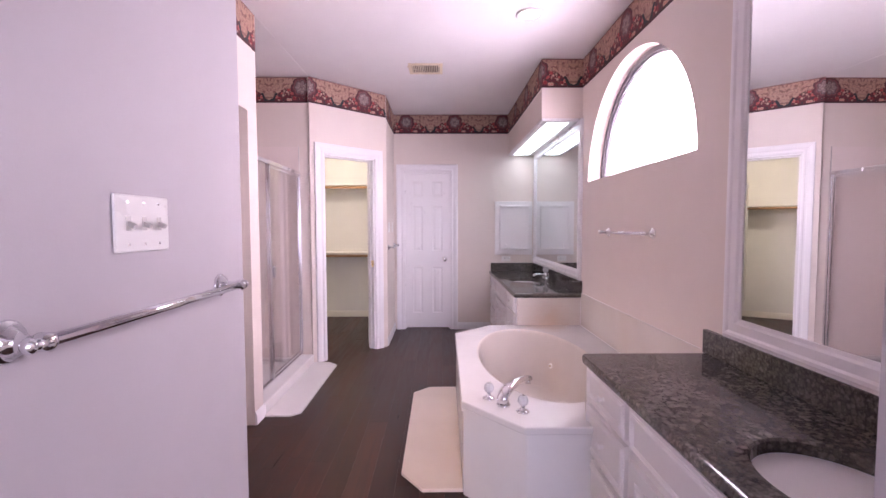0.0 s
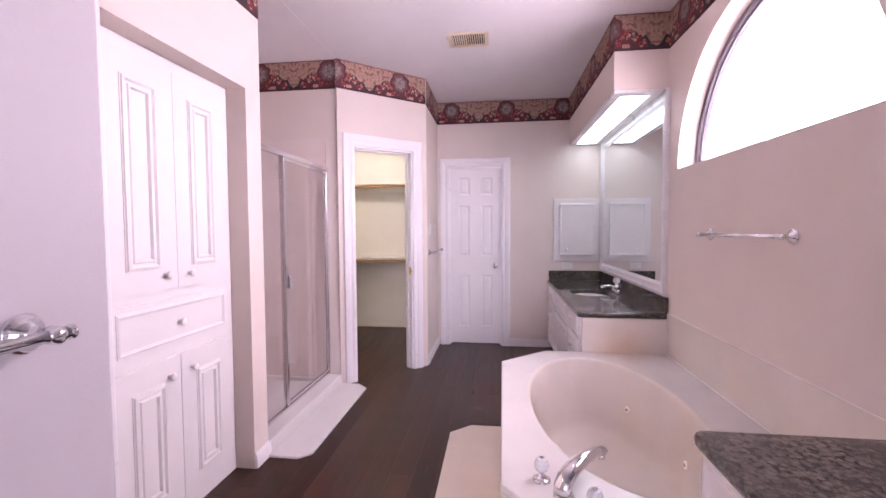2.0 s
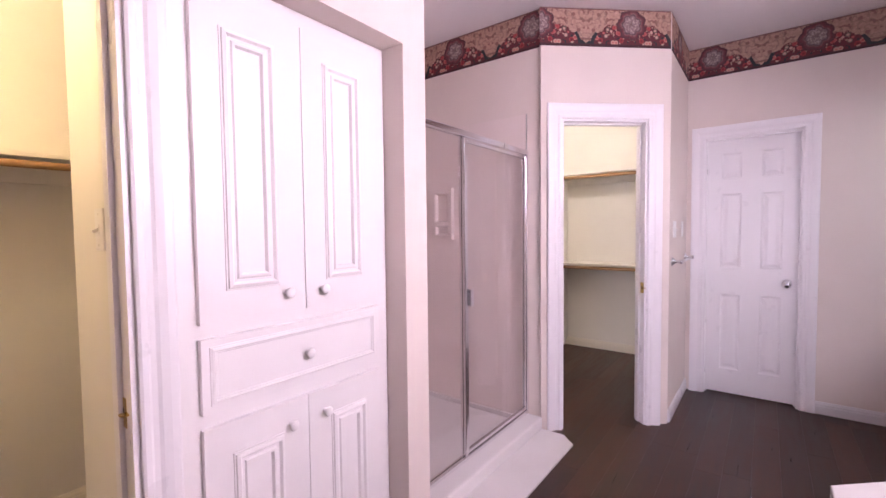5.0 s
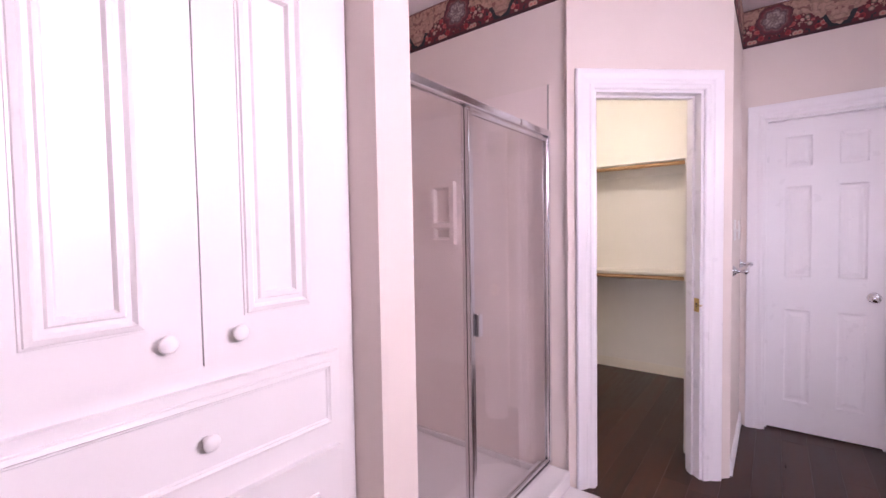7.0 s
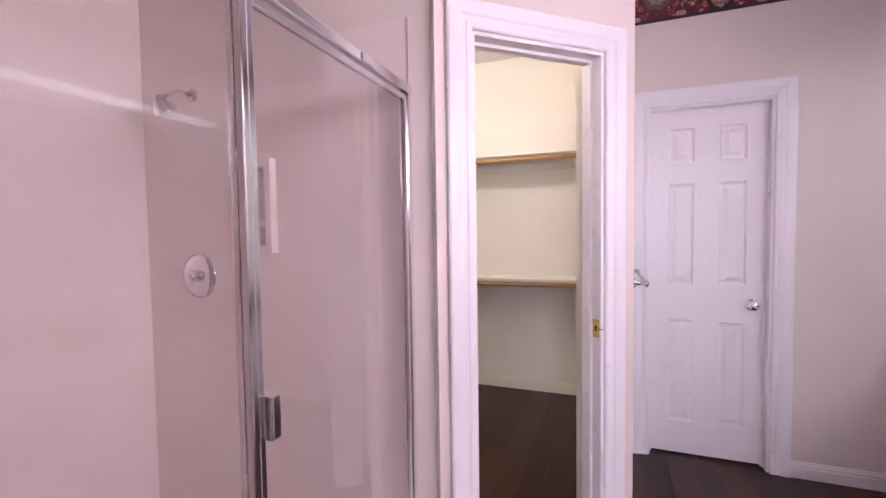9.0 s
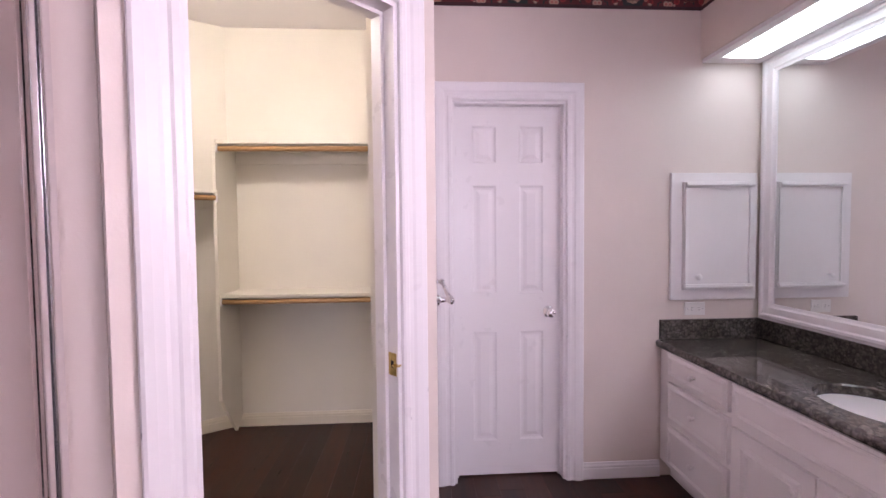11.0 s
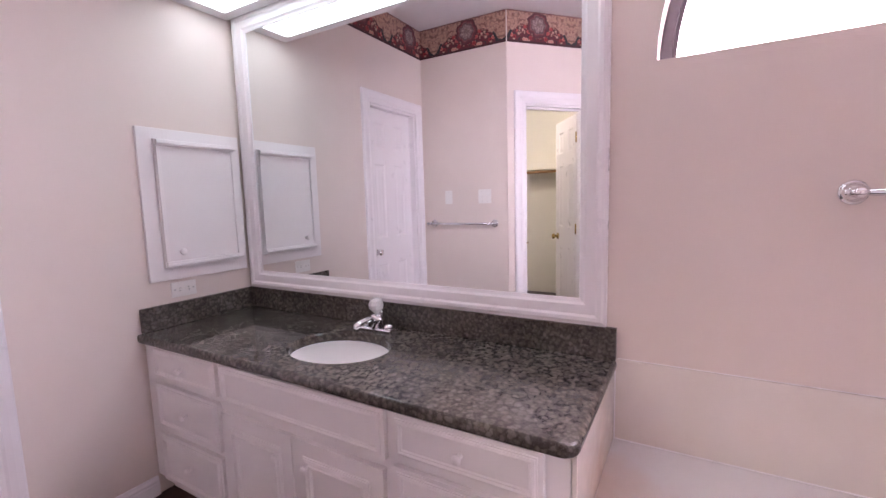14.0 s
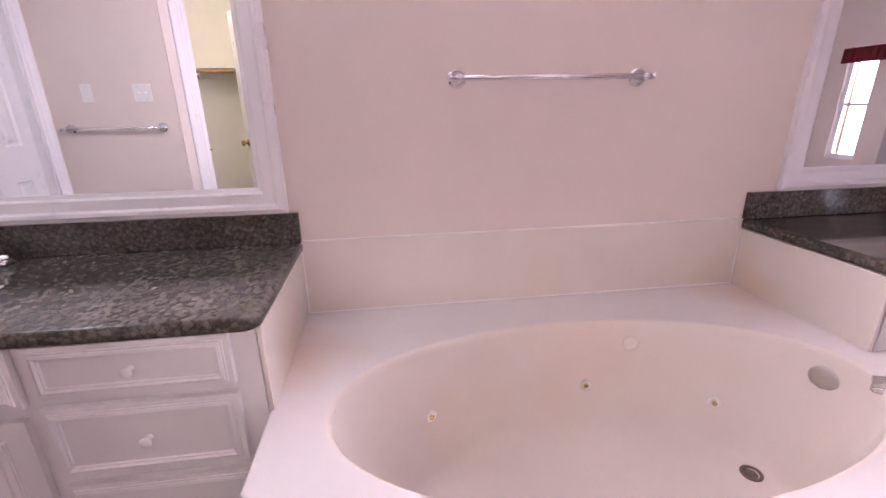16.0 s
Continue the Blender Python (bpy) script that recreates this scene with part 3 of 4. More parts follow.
SX, SY, SZ = 1.55, 4.691, 2.25
def border_from(corner_phase, length):
    run[0] = corner_phase - length


border_from(0.305, 1.453 + 1.18 + 1.994 + 1.565 - 0.05)
border("border_entry", 0.06, 0.76, 0.06, 2.325)
border("border_west", XL, 1.96, XL, 3.954)
border("border_shower_back", -2.03, 3.96, -2.03, 5.14)
border("border_shower_end", -2.03, 5.14, -0.540, 5.14)
run[0] = 0.305
border("border_diagonal", -0.559, 5.113, 0.0955, 5.7035)
border("border_return", 0.097, 5.712, 0.097, YF)
border("border_far", 0.100, YF, SX - 0.003, YF)
border("border_soffit_side", SX, YF - 0.003, SX, SY)
border("border_soffit_end", SX, SY, XR - 0.003, SY)
border("border_east", XR, SY - 0.003, XR, 1.56)

structure("trim_ceiling_seam", boxes(((XL - 0.006, 3.956, H - 0.003), (XL + 0.006, 5.12, H - 0.0005)), bevel=0.001), CEIL, "faint plaster seam in the white ceiling", "trim")

# ---- small shared parts ----
FACE_W, FACE_E = -90, 90  # turns that make a front face west (-x) or east (+x)
RAISED = [(0.002, -0.007), (0.008, -0.002), (0.005, 0.006), (0.005, 0.0), (0.003, -0.004), (0.005, 0.0), (0.004, 0.009), (0.012, 0.0)]
DRAWER = [(0.002, -0.006), (0.007, -0.002), (0.004, 0.005), (0.003, 0.0), (0.003, 0.004)]
BOLD = [(0.003, -0.010), (0.010, -0.003), (0.007, 0.009), (0.008, 0.0), (0.004, -0.006), (0.008, 0.0), (0.005, 0.012), (0.010, 0.0)]
SUNK = [(0.010, 0.007), (0.012, 0.001), (0.020, -0.005)]


def knob_bm(r=0.016, out=0.028):
    m = pose(0, 0, 0, 90)
    return lathe(bmesh.new(), [(r * 0.55, 0), (r * 0.55, 0.003), (r * 0.38, 0.006), (r * 0.36, out * 0.45), (r * 0.8, out * 0.6), (r, out * 0.78), (r * 0.8, out * 0.95), (0, out)], 20, m)


def add_knob(parent, x, z, material=CAB, r=0.016, label="", y=0.0):
    k = part("knob", knob_bm(r), material, parent, label, True)
    k.location = (x, y, z)
    return k


def front(name, parent, x0, z0, x1, z1, margins, material=CAB, th=0.018, steps=RAISED):
    """A cabinet door or drawer front on the plane y = 0 of its thing."""
    ml, mr, mz = margins
    bm = panel_slab(bmesh.new(), x1 - x0, z1 - z0, th, [(ml, mz, x1 - x0 - mr, z1 - z0 - mz)], steps)
    outer = [e for e in bm.edges if len(e.link_faces) == 2 and e.calc_face_angle(0) > 1.2 and all(abs(v.co.y) < 1e-5 for v in e.verts)]
    bmesh.ops.bevel(bm, geom=outer, offset=0.004, segments=2, affect="EDGES")
    ob = part(name, bm, material, parent)
    ob.location = (x0, -th, z0)
    return ob


def towel_bar(m, length, label, over=0.045, z_drop=0.0):
    """Bar along x with posts at 0 and length, on the wall y = 0."""
    t = thing("towel_bar", m, label, "towel bar", "chrome towel bars")
    for x in (0.0, length):
        bm = bmesh.new()
        lathe(bm, [(0.031, 0), (0.032, 0.004), (0.029, 0.008), (0.022, 0.010), (0.023, 0.014), (0.014, 0.018), (0.010, 0.028), (0.010, 0.046), (0.014, 0.050), (0.014, 0.066), (0.009, 0.071), (0, 0.073)], 24, pose(x, 0, 0, 90))
        part("post", bm, CHROME, t, "", True)
    bm = bmesh.new()
    tube(bm, [(-over, -0.058, 0), (length + over, -0.058, 0)], 0.0095, 16)
    part("bar", bm, CHROME, t, "", True)
    for s, x in ((-1, -over), (1, length + over)):
        bm = bmesh.new()
        lathe(bm, [(0.0085, 0), (0.012, 0.003), (0.012, 0.008), (0.009, 0.011), (0.006, 0.013), (0, 0.016)], 16, pose(x, -0.058, 0, 0, 90 * s))
        part("finial", bm, CHROME, t, "", True)
    return t


def switch_plate(m, gangs, label, kind="toggle", material=PLATE):
    w = 0.07 + 0.046 * (gangs - 1)
    t = thing("switch_plate" if kind != "outlet" else "outlet_plate", m, label, "light switch" if kind != "outlet" else "outlet")
    part("plate", box(bmesh.new(), (-w / 2, -0.006, -0.0575), (w / 2, 0, 0.0575), 0.004), material, t)
    for i in range(gangs):
        x = (i - (gangs - 1) / 2) * 0.046
        if kind == "toggle":
            part("slot", box(bmesh.new(), (x - 0.007, -0.0078, -0.014), (x + 0.007, -0.006, 0.014), 0.001), SATIN if gangs == 3 else PLATE, t)
            bm = box(bmesh.new(), (-0.0045, -0.016, -0.0045), (0.0045, 0, 0.0045), 0.0015)
            tg = part("toggle", bm, SATIN if gangs == 3 else PLATE, t)
            tg.location, tg.rotation_euler = (x, -0.0065, 0.001), (radians(28), 0, 0)
        elif kind == "rocker":
            part("rocker", box(bmesh.new(), (x - 0.0165, -0.009, -0.033), (x + 0.0165, -0.006, 0.033), 0.002), PLATE, t)
        else:
            for dz in (-0.02, 0.02):
                bm = lathe(bmesh.new(), [(0.015, 0), (0.015, 0.002), (0, 0.002)], 20, pose(x, -0.006, dz, 90))
                part("socket", bm, PLATE, t)
                for dx in (-0.006, 0.006):
                    part("slot", box(bmesh.new(), (x + dx - 0.001, -0.0086, dz - 0.003), (x + dx + 0.001, -0.0079, dz + 0.005)), DARK, t)
        for dz in (-0.042, 0.042):
            part("screw", lathe(bmesh.new(), [(0.003, 0), (0.003, 0.0012), (0, 0.0016)], 10, pose(x, -0.006, dz, 90)), STEEL, t)
    return t


# ---- entry wall ----
towel_bar(pose(0.06, 1.605, 1.167, 0, 0, FACE_E), 0.598, "chrome towel bar with round posts on the entry wall", 0.018)
switch_plate(pose(0.06, 1.896, 1.337, 0, 0, FACE_E), 3, "white three-gang switch plate with metal toggles")

# ---- linen cabinet in its niche ----
LC = thing("linen_cabinet", pose(-0.672, 2.958, 0, 0, 0, FACE_E), "white built-in linen cabinet with moulded doors and a drawer", "cabinet")
LW = NY1 - 2.958 - 0.004
part("face_frame", boxes(((0.0, 0, 0), (LW, 0.02, NZ - 0.003))), CAB, LC)
part("body", boxes(((0.001, 0.022, 0), (LW, 0.035, NZ - 0.004))), CAB, LC)
for nm, x0, z0, x1, z1, mg, kx, kz in (
        ("door", 0.094, 1.068, 0.4415, 2.02, (0.080, 0.100, 0.096), 0.372, 1.132), ("door", 0.4445, 1.068, 0.788, 2.02, (0.090, 0.090, 0.096), 0.512, 1.128),
        ("drawer_front", 0.094, 0.808, 0.788, 1.026, (0.026, 0.026, 0.026), 0.444, 0.912),
        ("door", 0.094, 0.07, 0.4415, 0.764, (0.085, 0.098, 0.100), 0.372, 0.684), ("door", 0.4445, 0.07, 0.788, 0.764, (0.098, 0.080, 0.100), 0.512, 0.684)):
    f = front(nm, LC, x0, z0, x1, z1, mg, CAB, 0.02, BOLD if nm == "door" else DRAWER)
    add_knob(f, kx - x0, kz - z0, CAB, 0.018)

# ---- near closet seen through its doorway ----
switch_plate(pose(-1.05, 2.94, 1.345) @ Matrix.Scale(1.15, 4), 1, "ivory single switch plate on the yellow-lit closet wall")


def strike(m, label):
    t = thing("strike_plate", m, label, "strike plate")
    part("plate", box(bmesh.new(), (-0.019, -0.002, -0.036), (0.019, 0.001, 0.036), 0.0008), BRASS, t)
    bm = bmesh.new()
    tube(bm, [(0.019, -0.001, 0), (0.027, -0.006, 0), (0.032, -0.012, 0)], [0.017, 0.014, 0.008], 8, 0.25)
    part("lip", bm, BRASS, t)
    part("hole", box(bmesh.new(), (-0.006, -0.0026, -0.011), (0.006, -0.002, 0.011)), DARK, t)
    return t


strike(pose(-0.615, C1Y1 - 0.014, 0.902), "brass strike plate on the white jamb")
strike(DG @ pose(CO1 - 0.014, 0.028, 0.93, 0, 0, -90), "small brass strike plate on the closet jamb")


def closet_shelf(m, length, label, depth=0.30, rod=True, group="closet shelves"):
    """Shelf along x from the wall y = 0 with a cleat and a wooden rod under its front edge."""
    t = thing("closet_shelf", m, label, "shelf", group)
    part("board", box(bmesh.new(), (0, -depth, 0), (length, -0.002, 0.019), 0.002), CLOSET, t)
    part("cleat", box(bmesh.new(), (0, -0.02, -0.085), (length, -0.002, -0.001), 0.002), CLOSET, t)
    if rod:
        bm = bmesh.new()
        tube(bm, [(0.004, -depth + 0.02, -0.028), (length - 0.004, -depth + 0.02, -0.028)], 0.0165, 14)
        part("rod", bm, ROD, t, "oak hanging rod", True)
        for x in (0.0, length - 0.008):
            part("rod_socket", lathe(bmesh.new(), [(0.028, 0), (0.028, 0.008), (0, 0.008)], 16, pose(x, -depth + 0.02, -0.028, 0, 90)), TRIM, t)
    return t


closet_shelf(pose(-2.05, 1.95, 1.645, 0, 0, FACE_E), 1.78, "cream closet shelf with an oak hanging rod in the near closet")
closet_shelf(pose(-1.20, 7.30, 1.905), 1.05, "upper cream closet shelf with an oak hanging rod")
closet_shelf(pose(-1.20, 7.30, 0.947), 1.05, "lower cream closet shelf with an oak hanging rod")
AN = math.degrees(math.atan2(7.298 - 6.62, -1.26 + 2.44))
closet_shelf(pose(-2.40, 6.643, 1.600, 0, 0, AN), 1.22, "angled cream closet shelf with an oak hanging rod")

closet_shelf(pose(-2.38, 5.275, 1.655, 0, 0, FACE_E), 1.36, "long cream closet shelf with an oak rod on the side wall")


def shelf_divider():
    t = thing("shelf_divider", pose(-1.222, 7.30, 0), "cream upright board carrying the closet shelves", "divider")
    bm = bmesh.new()
    side = [(-0.305, 1.93), (-0.305, 0.30), (-0.09, 0.01), (-0.002, 0.09), (-0.002, 1.93)]
    a = [bm.verts.new((0, y, z)) for y, z in side]
    b = [bm.verts.new((0.019, y, z)) for y, z in side]
    bm.faces.new(a)
    bm.faces.new(b[::-1])
    for i in range(5):
        bm.faces.new((a[i], a[(i + 1) % 5], b[(i + 1) % 5], b[i]))
    part("board", bm, CLOSET, t)


shelf_divider()
for at in ((-1.0, 6.05), (-1.25, 2.35)):
    t = thing("ceiling_light", pose(at[0], at[1], H), "small white ceiling lamp with a lit bulb", "ceiling lamp", "closet ceiling lamps")
    part("holder", lathe(bmesh.new(), [(0.07, 0), (0.07, -0.02), (0.04, -0.04), (0.03, -0.1), (0, -0.1)], 20), TRIM, t)
    part("bulb", lathe(bmesh.new(), [(0.014, -0.101), (0.03, -0.13), (0.034, -0.16), (0.02, -0.19), (0, -0.195)], 16), BULBGLOW, t, "lit bulb", True)


# ---- doors ----
def six_panel(parent, w, h=2.0, th=0.035, back=False):
    m = w / 0.591
    xs = ((0.096 * m, 0.231 * m), (0.361 * m, 0.486 * m + 0.01))
    zs = ((0.19, 0.79), (1.0, 1.58), (1.70, 1.895))
    return panel_slab(bmesh.new(), w, h, th, [(a, c, b, d) for a, b in xs for c, d in zs], SUNK, back)


def door_knob(parent, x, z, y=0.0, side=1, material=STEEL):
    bm = lathe(bmesh.new(), [(0.032, 0), (0.033, 0.004), (0.028, 0.009), (0.013, 0.013), (0.011, 0.026), (0.020, 0.032), (0.026, 0.042), (0.026, 0.052), (0.020, 0.060), (0, 0.062)], 24, pose(0, 0, 0, 90 * side))
    k = part("door_knob", bm, material, parent, "satin metal door knob", True)
    k.location = (x, y, z)
    return k


D1 = thing("door", pose(DX0 + 0.016, YF + 0.056, 0.012), "closed white six-panel door with a metal knob", "door")
lf = part("leaf", six_panel(D1, DX1 - DX0 - 0.032), TRIM, D1)
door_knob(D1, 0.508, 0.895)
D2 = thing("door", DG @ pose(CO0 + 0.018, 0.118, 0.012, 0, 0, 105), "open white six-panel door swung into the closet", "door")
part("leaf", six_panel(D2, CO1 - CO0 - 0.032, back=True), TRIM, D2)
door_knob(D2, 0.49, 0.9, 0.0, 1, BRASS)
door_knob(D2, 0.49, 0.9, 0.035, -1, BRASS)
for z in (0.2, 1.0, 1.8):
    bm = lathe(bmesh.new(), [(0.006, z - 0.045), (0.006, z + 0.045), (0, z + 0.048)], 10, pose(-0.004, -0.004, 0))
    part("hinge", bm, BRASS, D2, "brass hinge", True)

# ---- return wall ----
towel_bar(pose(0.097, 5.825, 1.098, 0, 0, FACE_E), 0.575, "chrome towel bar on the short wall beside the door", 0.03)
switch_plate(pose(0.097, 5.910, 1.322, 0, 0, FACE_E), 2, "white two-gang switch plate above the towel bar")
switch_plate(pose(0.097, 6.25, 1.322, 0, 0, FACE_E), 1, "white single rocker switch plate", "rocker")

# ---- shower ----
SHX = -0.665
for i, (a, b) in enumerate((((-2.028, 5.132, 0.03), (-0.665, 5.139, 2.09)), ((-2.029, 3.958, 0.03), (-2.022, 5.131, 2.09)), ((-2.02, 3.955, 0.03), (-0.70, 3.962, 2.09)))):
    structure("wall_shower_panel_%d" % (i + 1), boxes((a, b)), SHOWER, "beige glossy shower wall panel", "wall panel")
# grey strip added to draw the shadow line down the panel's edge
structure("trim_panel_shade_line", boxes(((-0.6645, 5.1305, 1.852), (-0.6605, 5.1395, 2.092))), SATIN, "thin grey strip drawing the shadow line along the shower panel's edge", "trim")
PAN = thing("shower_pan", pose(0, 0, 0), "white cultured-marble shower pan with a raised curb", "shower pan")
part("curb", box(bmesh.new(), (-0.735, 3.956, 0), (-0.548, 5.131, 0.088), 0.012), MARBLE, PAN)
part("base", box(bmesh.new(), (-2.02, 3.964, 0), (-0.737, 5.130, 0.020), 0.006), MARBLE, PAN)
part("upstand", boxes(((-2.02, 5.112, 0.020), (-0.737, 5.130, 0.055)), bevel=0.006), MARBLE, PAN)
part("drain", lathe(bmesh.new(), [(0.05, 0.020), (0.05, 0.024), (0.02, 0.022), (0, 0.022)], 24, pose(-1.3, 4.55, 0)), CHROME, PAN)
AP = thing("floor_slab", pose(0, 0, 0), "white cultured-marble slab on the floor before the shower", "slab")
part("slab", prism(bmesh.new(), [(-0.546, 3.935), (-0.37, 3.935), (-0.305, 3.995), (-0.305, 5.03), (-0.395, 5.115), (-0.546, 5.115)], 0.001, 0.016, 0.004), MARBLE, AP)


def shower_enclosure():
    t = thing("shower_enclosure", pose(SHX, 0, 0), "framed glass shower enclosure with a hinged door", "shower door")
    y0, yp, y1, z0, z1 = 3.964, 4.395, 5.131, 0.089, 1.818
    part("header", box(bmesh.new(), (-0.022, y0, z1), (0.022, y1, z1 + 0.032), 0.005), STEEL, t)
    part("track", box(bmesh.new(), (-0.018, y0, z0), (0.018, y1, z0 + 0.024), 0.004), STEEL, t)
    for y, w in ((y0, 0.022), (y1 - 0.022, 0.022)):
        part("wall_jamb", box(bmesh.new(), (-0.018, y, z0 + 0.025), (0.018, y + w, z1 - 0.001), 0.004), STEEL, t)
    part("post", box(bmesh.new(), (-0.020, yp - 0.022, z0 + 0.025), (0.020, yp - 0.001, z1 - 0.001), 0.005), STEEL, t)
    fixed = part("fixed_pane", box(bmesh.new(), (-0.003, y0 + 0.023, z0 + 0.026), (0.003, yp - 0.023, z1 - 0.002)), GLASS, t, "clear glass pane")
    door = part("door", boxes(((-0.012, yp + 0.002, z0 + 0.03), (0.012, yp + 0.02, z1 - 0.006)), ((-0.012, y1 - 0.042, z0 + 0.03), (0.012, y1 - 0.024, z1 - 0.006)),
                              ((-0.012, yp + 0.021, z1 - 0.024), (0.012, y1 - 0.043, z1 - 0.006)), ((-0.012, yp + 0.021, z0 + 0.03), (0.012, y1 - 0.043, z0 + 0.048)), bevel=0.003), STEEL, t, "thin metal door frame")
    pane = part("door_pane", box(bmesh.new(), (-0.003, yp + 0.02, z0 + 0.048), (0.003, y1 - 0.042, z1 - 0.024)), GLASS, door, "clear glass pane")
    for p in (fixed, pane):
        p.visible_shadow = False
    for s in (1, -1):
        h = part("handle", boxes(((0.013 * s, yp + 0.012, 0.925), (0.034 * s, yp + 0.018, 1.015)), ((0.028 * s, yp + 0.018, 0.925), (0.034 * s, yp + 0.040, 1.015)), bevel=0.002), STEEL, door, "bright metal pull handle")
    part("roller_cover", box(bmesh.new(), (0.0225, 4.80, z1 + 0.002), (0.027, 4.86, z1 + 0.03), 0.002), STEEL, t)


shower_enclosure()
SO = thing("soap_niche", pose(-1.352, 5.131, 1.453), "moulded beige soap niche with two compartments", "soap niche")
part("frame", panel_slab(bmesh.new(), 0.19, 0.38, 0.034, [(0.03, 0.028, 0.16, 0.105), (0.03, 0.125, 0.16, 0.35)], [(0.008, 0.006), (0.004, 0.024), (0.006, 0.003)]), SHOWER, SO).location = (-0.095, -0.034, -0.19)
SHV = thing("shower_valve", pose(-1.70, 5.131, 1.157), "round chrome shower valve trim", "shower valve")
part("escutcheon", lathe(bmesh.new(), [(0.098, 0), (0.098, 0.004), (0.082, 0.013), (0.035, 0.018), (0, 0.018)], 32, pose(0, 0, 0, 90)), CHROME, SHV, "", True)
part("handle", lathe(bmesh.new(), [(0.024, 0.016), (0.028, 0.03), (0.026, 0.055), (0.014, 0.062), (0, 0.063)], 20, pose(0, 0, 0, 90)), STEEL, SHV, "", True)
SHH = thing("showerhead", pose(-1.70, 5.131, 1.948), "chrome shower head on a bent arm", "shower head")
part("flange", lathe(bmesh.new(), [(0.028, 0), (0.026, 0.008), (0.012, 0.014), (0, 0.014)], 20, pose(0, 0, 0, 90)), CHROME, SHH, "", True)
bm = bmesh.new()
tube(bm, [(0, -0.01, 0), (0, -0.06, 0.004), (-0.01, -0.10, -0.015), (-0.02, -0.125, -0.04)], 0.009, 12)
part("arm", bm, CHROME, SHH, "", True)
part("head", lathe(bmesh.new(), [(0.012, 0.02), (0.018, 0.008), (0.024, 0), (0.036, -0.025), (0.045, -0.042), (0.045, -0.05), (0, -0.05)], 24, pose(-0.024, -0.135, -0.052, 35, 0)), CHROME, SHH, "", True)

SLAB = marble_mat("peach_cultured_marble", (0.80, 0.66, 0.55), (0.87, 0.74, 0.63), False)
# ---- tub ----
TX, TY, TA, TB, TZ = 1.30, 3.76, 0.36, 0.735, 0.48
DECK = [(0.800, 4.375), (0.785, 3.05), (1.038, 2.765), (1.343, 2.765), (1.343, 2.904), (1.8895, 2.904), (1.8895, 4.648), (1.10, 4.648)]
TUB = thing("bathtub", pose(0, 0, 0), "ivory cultured-marble garden tub with a chamfered deck", "bathtub")
part("deck", ring_slab(bmesh.new(), DECK, TX, TY, TA, TB, TZ - 0.035, TZ, 72, 0.008, 0.012), MARBLE, TUB)
INNER = [(0.81, 4.375), (0.795, 3.06), (1.053, 2.785), (1.343, 2.785), (1.343, 2.80), (1.07, 2.80), (0.81, 3.07), (0.825, 4.365), (1.11, 4.634), (1.345, 4.634), (1.345, 4.648), (1.10, 4.648)]
part("skirt", prism(bmesh.new(), INNER, 0.001, TZ - 0.036), MARBLE, TUB)
part("deck_moulding", prism(bmesh.new(), [(0.80, 4.38), (0.785, 3.055), (1.049, 2.775), (1.343, 2.775), (1.343, 2.784), (1.053, 2.784), (0.794, 3.059), (0.809, 4.376), (1.10, 4.648), (1.095, 4.648)], TZ - 0.052, TZ - 0.037), MARBLE, TUB)
bm = bowl(bmesh.new(), TX, TY, [(TA + 0.014, TB + 0.014, TZ + 0.0006), (TA + 0.007, TB + 0.007, TZ - 0.001), (TA + 0.001, TB + 0.001, TZ - 0.008), (TA - 0.004, TB - 0.005, TZ - 0.022), (TA - 0.022, TB - 0.035, TZ - 0.10), (TA - 0.035, TB - 0.08, TZ - 0.22), (TA - 0.05, TB - 0.12, TZ - 0.31),
                               (TA - 0.066, TB - 0.145, TZ - 0.352), (TA - 0.082, TB - 0.165, TZ - 0.372), (TA - 0.100, TB - 0.185, TZ - 0.379), (TA - 0.13, TB - 0.22, TZ - 0.381), (TA - 0.25, TB - 0.45, TZ - 0.383)])
part("basin", bm, BASIN, TUB, "deep oval basin", True)


def tub_wall(ang, z):
    """A point on the basin's wall and the angle of its outward normal."""
    k = (TZ - z)
    a, b = TA - 0.022 - 0.11 * (k - 0.10), TB - 0.035 - 0.38 * (k - 0.10)
    c, s = math.cos(ang), math.sin(ang)
    r = 1 / math.sqrt((c / a) ** 2 + (s / b) ** 2)
    x, y = r * c, r * s
    return TX + x, TY + y, math.degrees(math.atan2(y / b ** 2, x / a ** 2))


for ang, jz in ((64, 0.26), (-17, 0.25), (-69, 0.222), (205, 0.26), (150, 0.26)):
    x, y, nrm = tub_wall(radians(ang), jz)
    j = part("jet", lathe(bmesh.new(), [(0.020, 0.0), (0.020, 0.006), (0.015, 0.009), (0.011, 0.005), (0, 0.004)], 20), PLATE, TUB, "whirlpool jet with a metal centre", True)
    j.matrix_basis = pose(x, y, jz, 0, 0, nrm) @ pose(0, 0, 0, 0, -90) @ pose(0, 0, -0.002)
    e = part("jet_eye", lathe(bmesh.new(), [(0.007, 0.004), (0.007, 0.011), (0, 0.013)], 14), BRASS, j, "metal jet centre", True)
x, y, nrm = tub_wall(radians(-87), 0.40)
o = part("overflow", lathe(bmesh.new(), [(0.040, 0), (0.040, 0.004), (0.034, 0.009), (0.010, 0.011), (0, 0.011)], 28), SATIN, TUB, "round metal overflow plate", True)
o.matrix_basis = pose(x, y, 0.405, 0, 0, nrm) @ pose(0, 0, 0, 0, -90)
x, y, nrm = tub_wall(radians(-38), 0.40)
o = part("air_button", lathe(bmesh.new(), [(0.026, 0), (0.026, 0.004), (0.020, 0.007), (0, 0.007)], 24), CREAMARBLE, TUB, "ivory round air button", True)
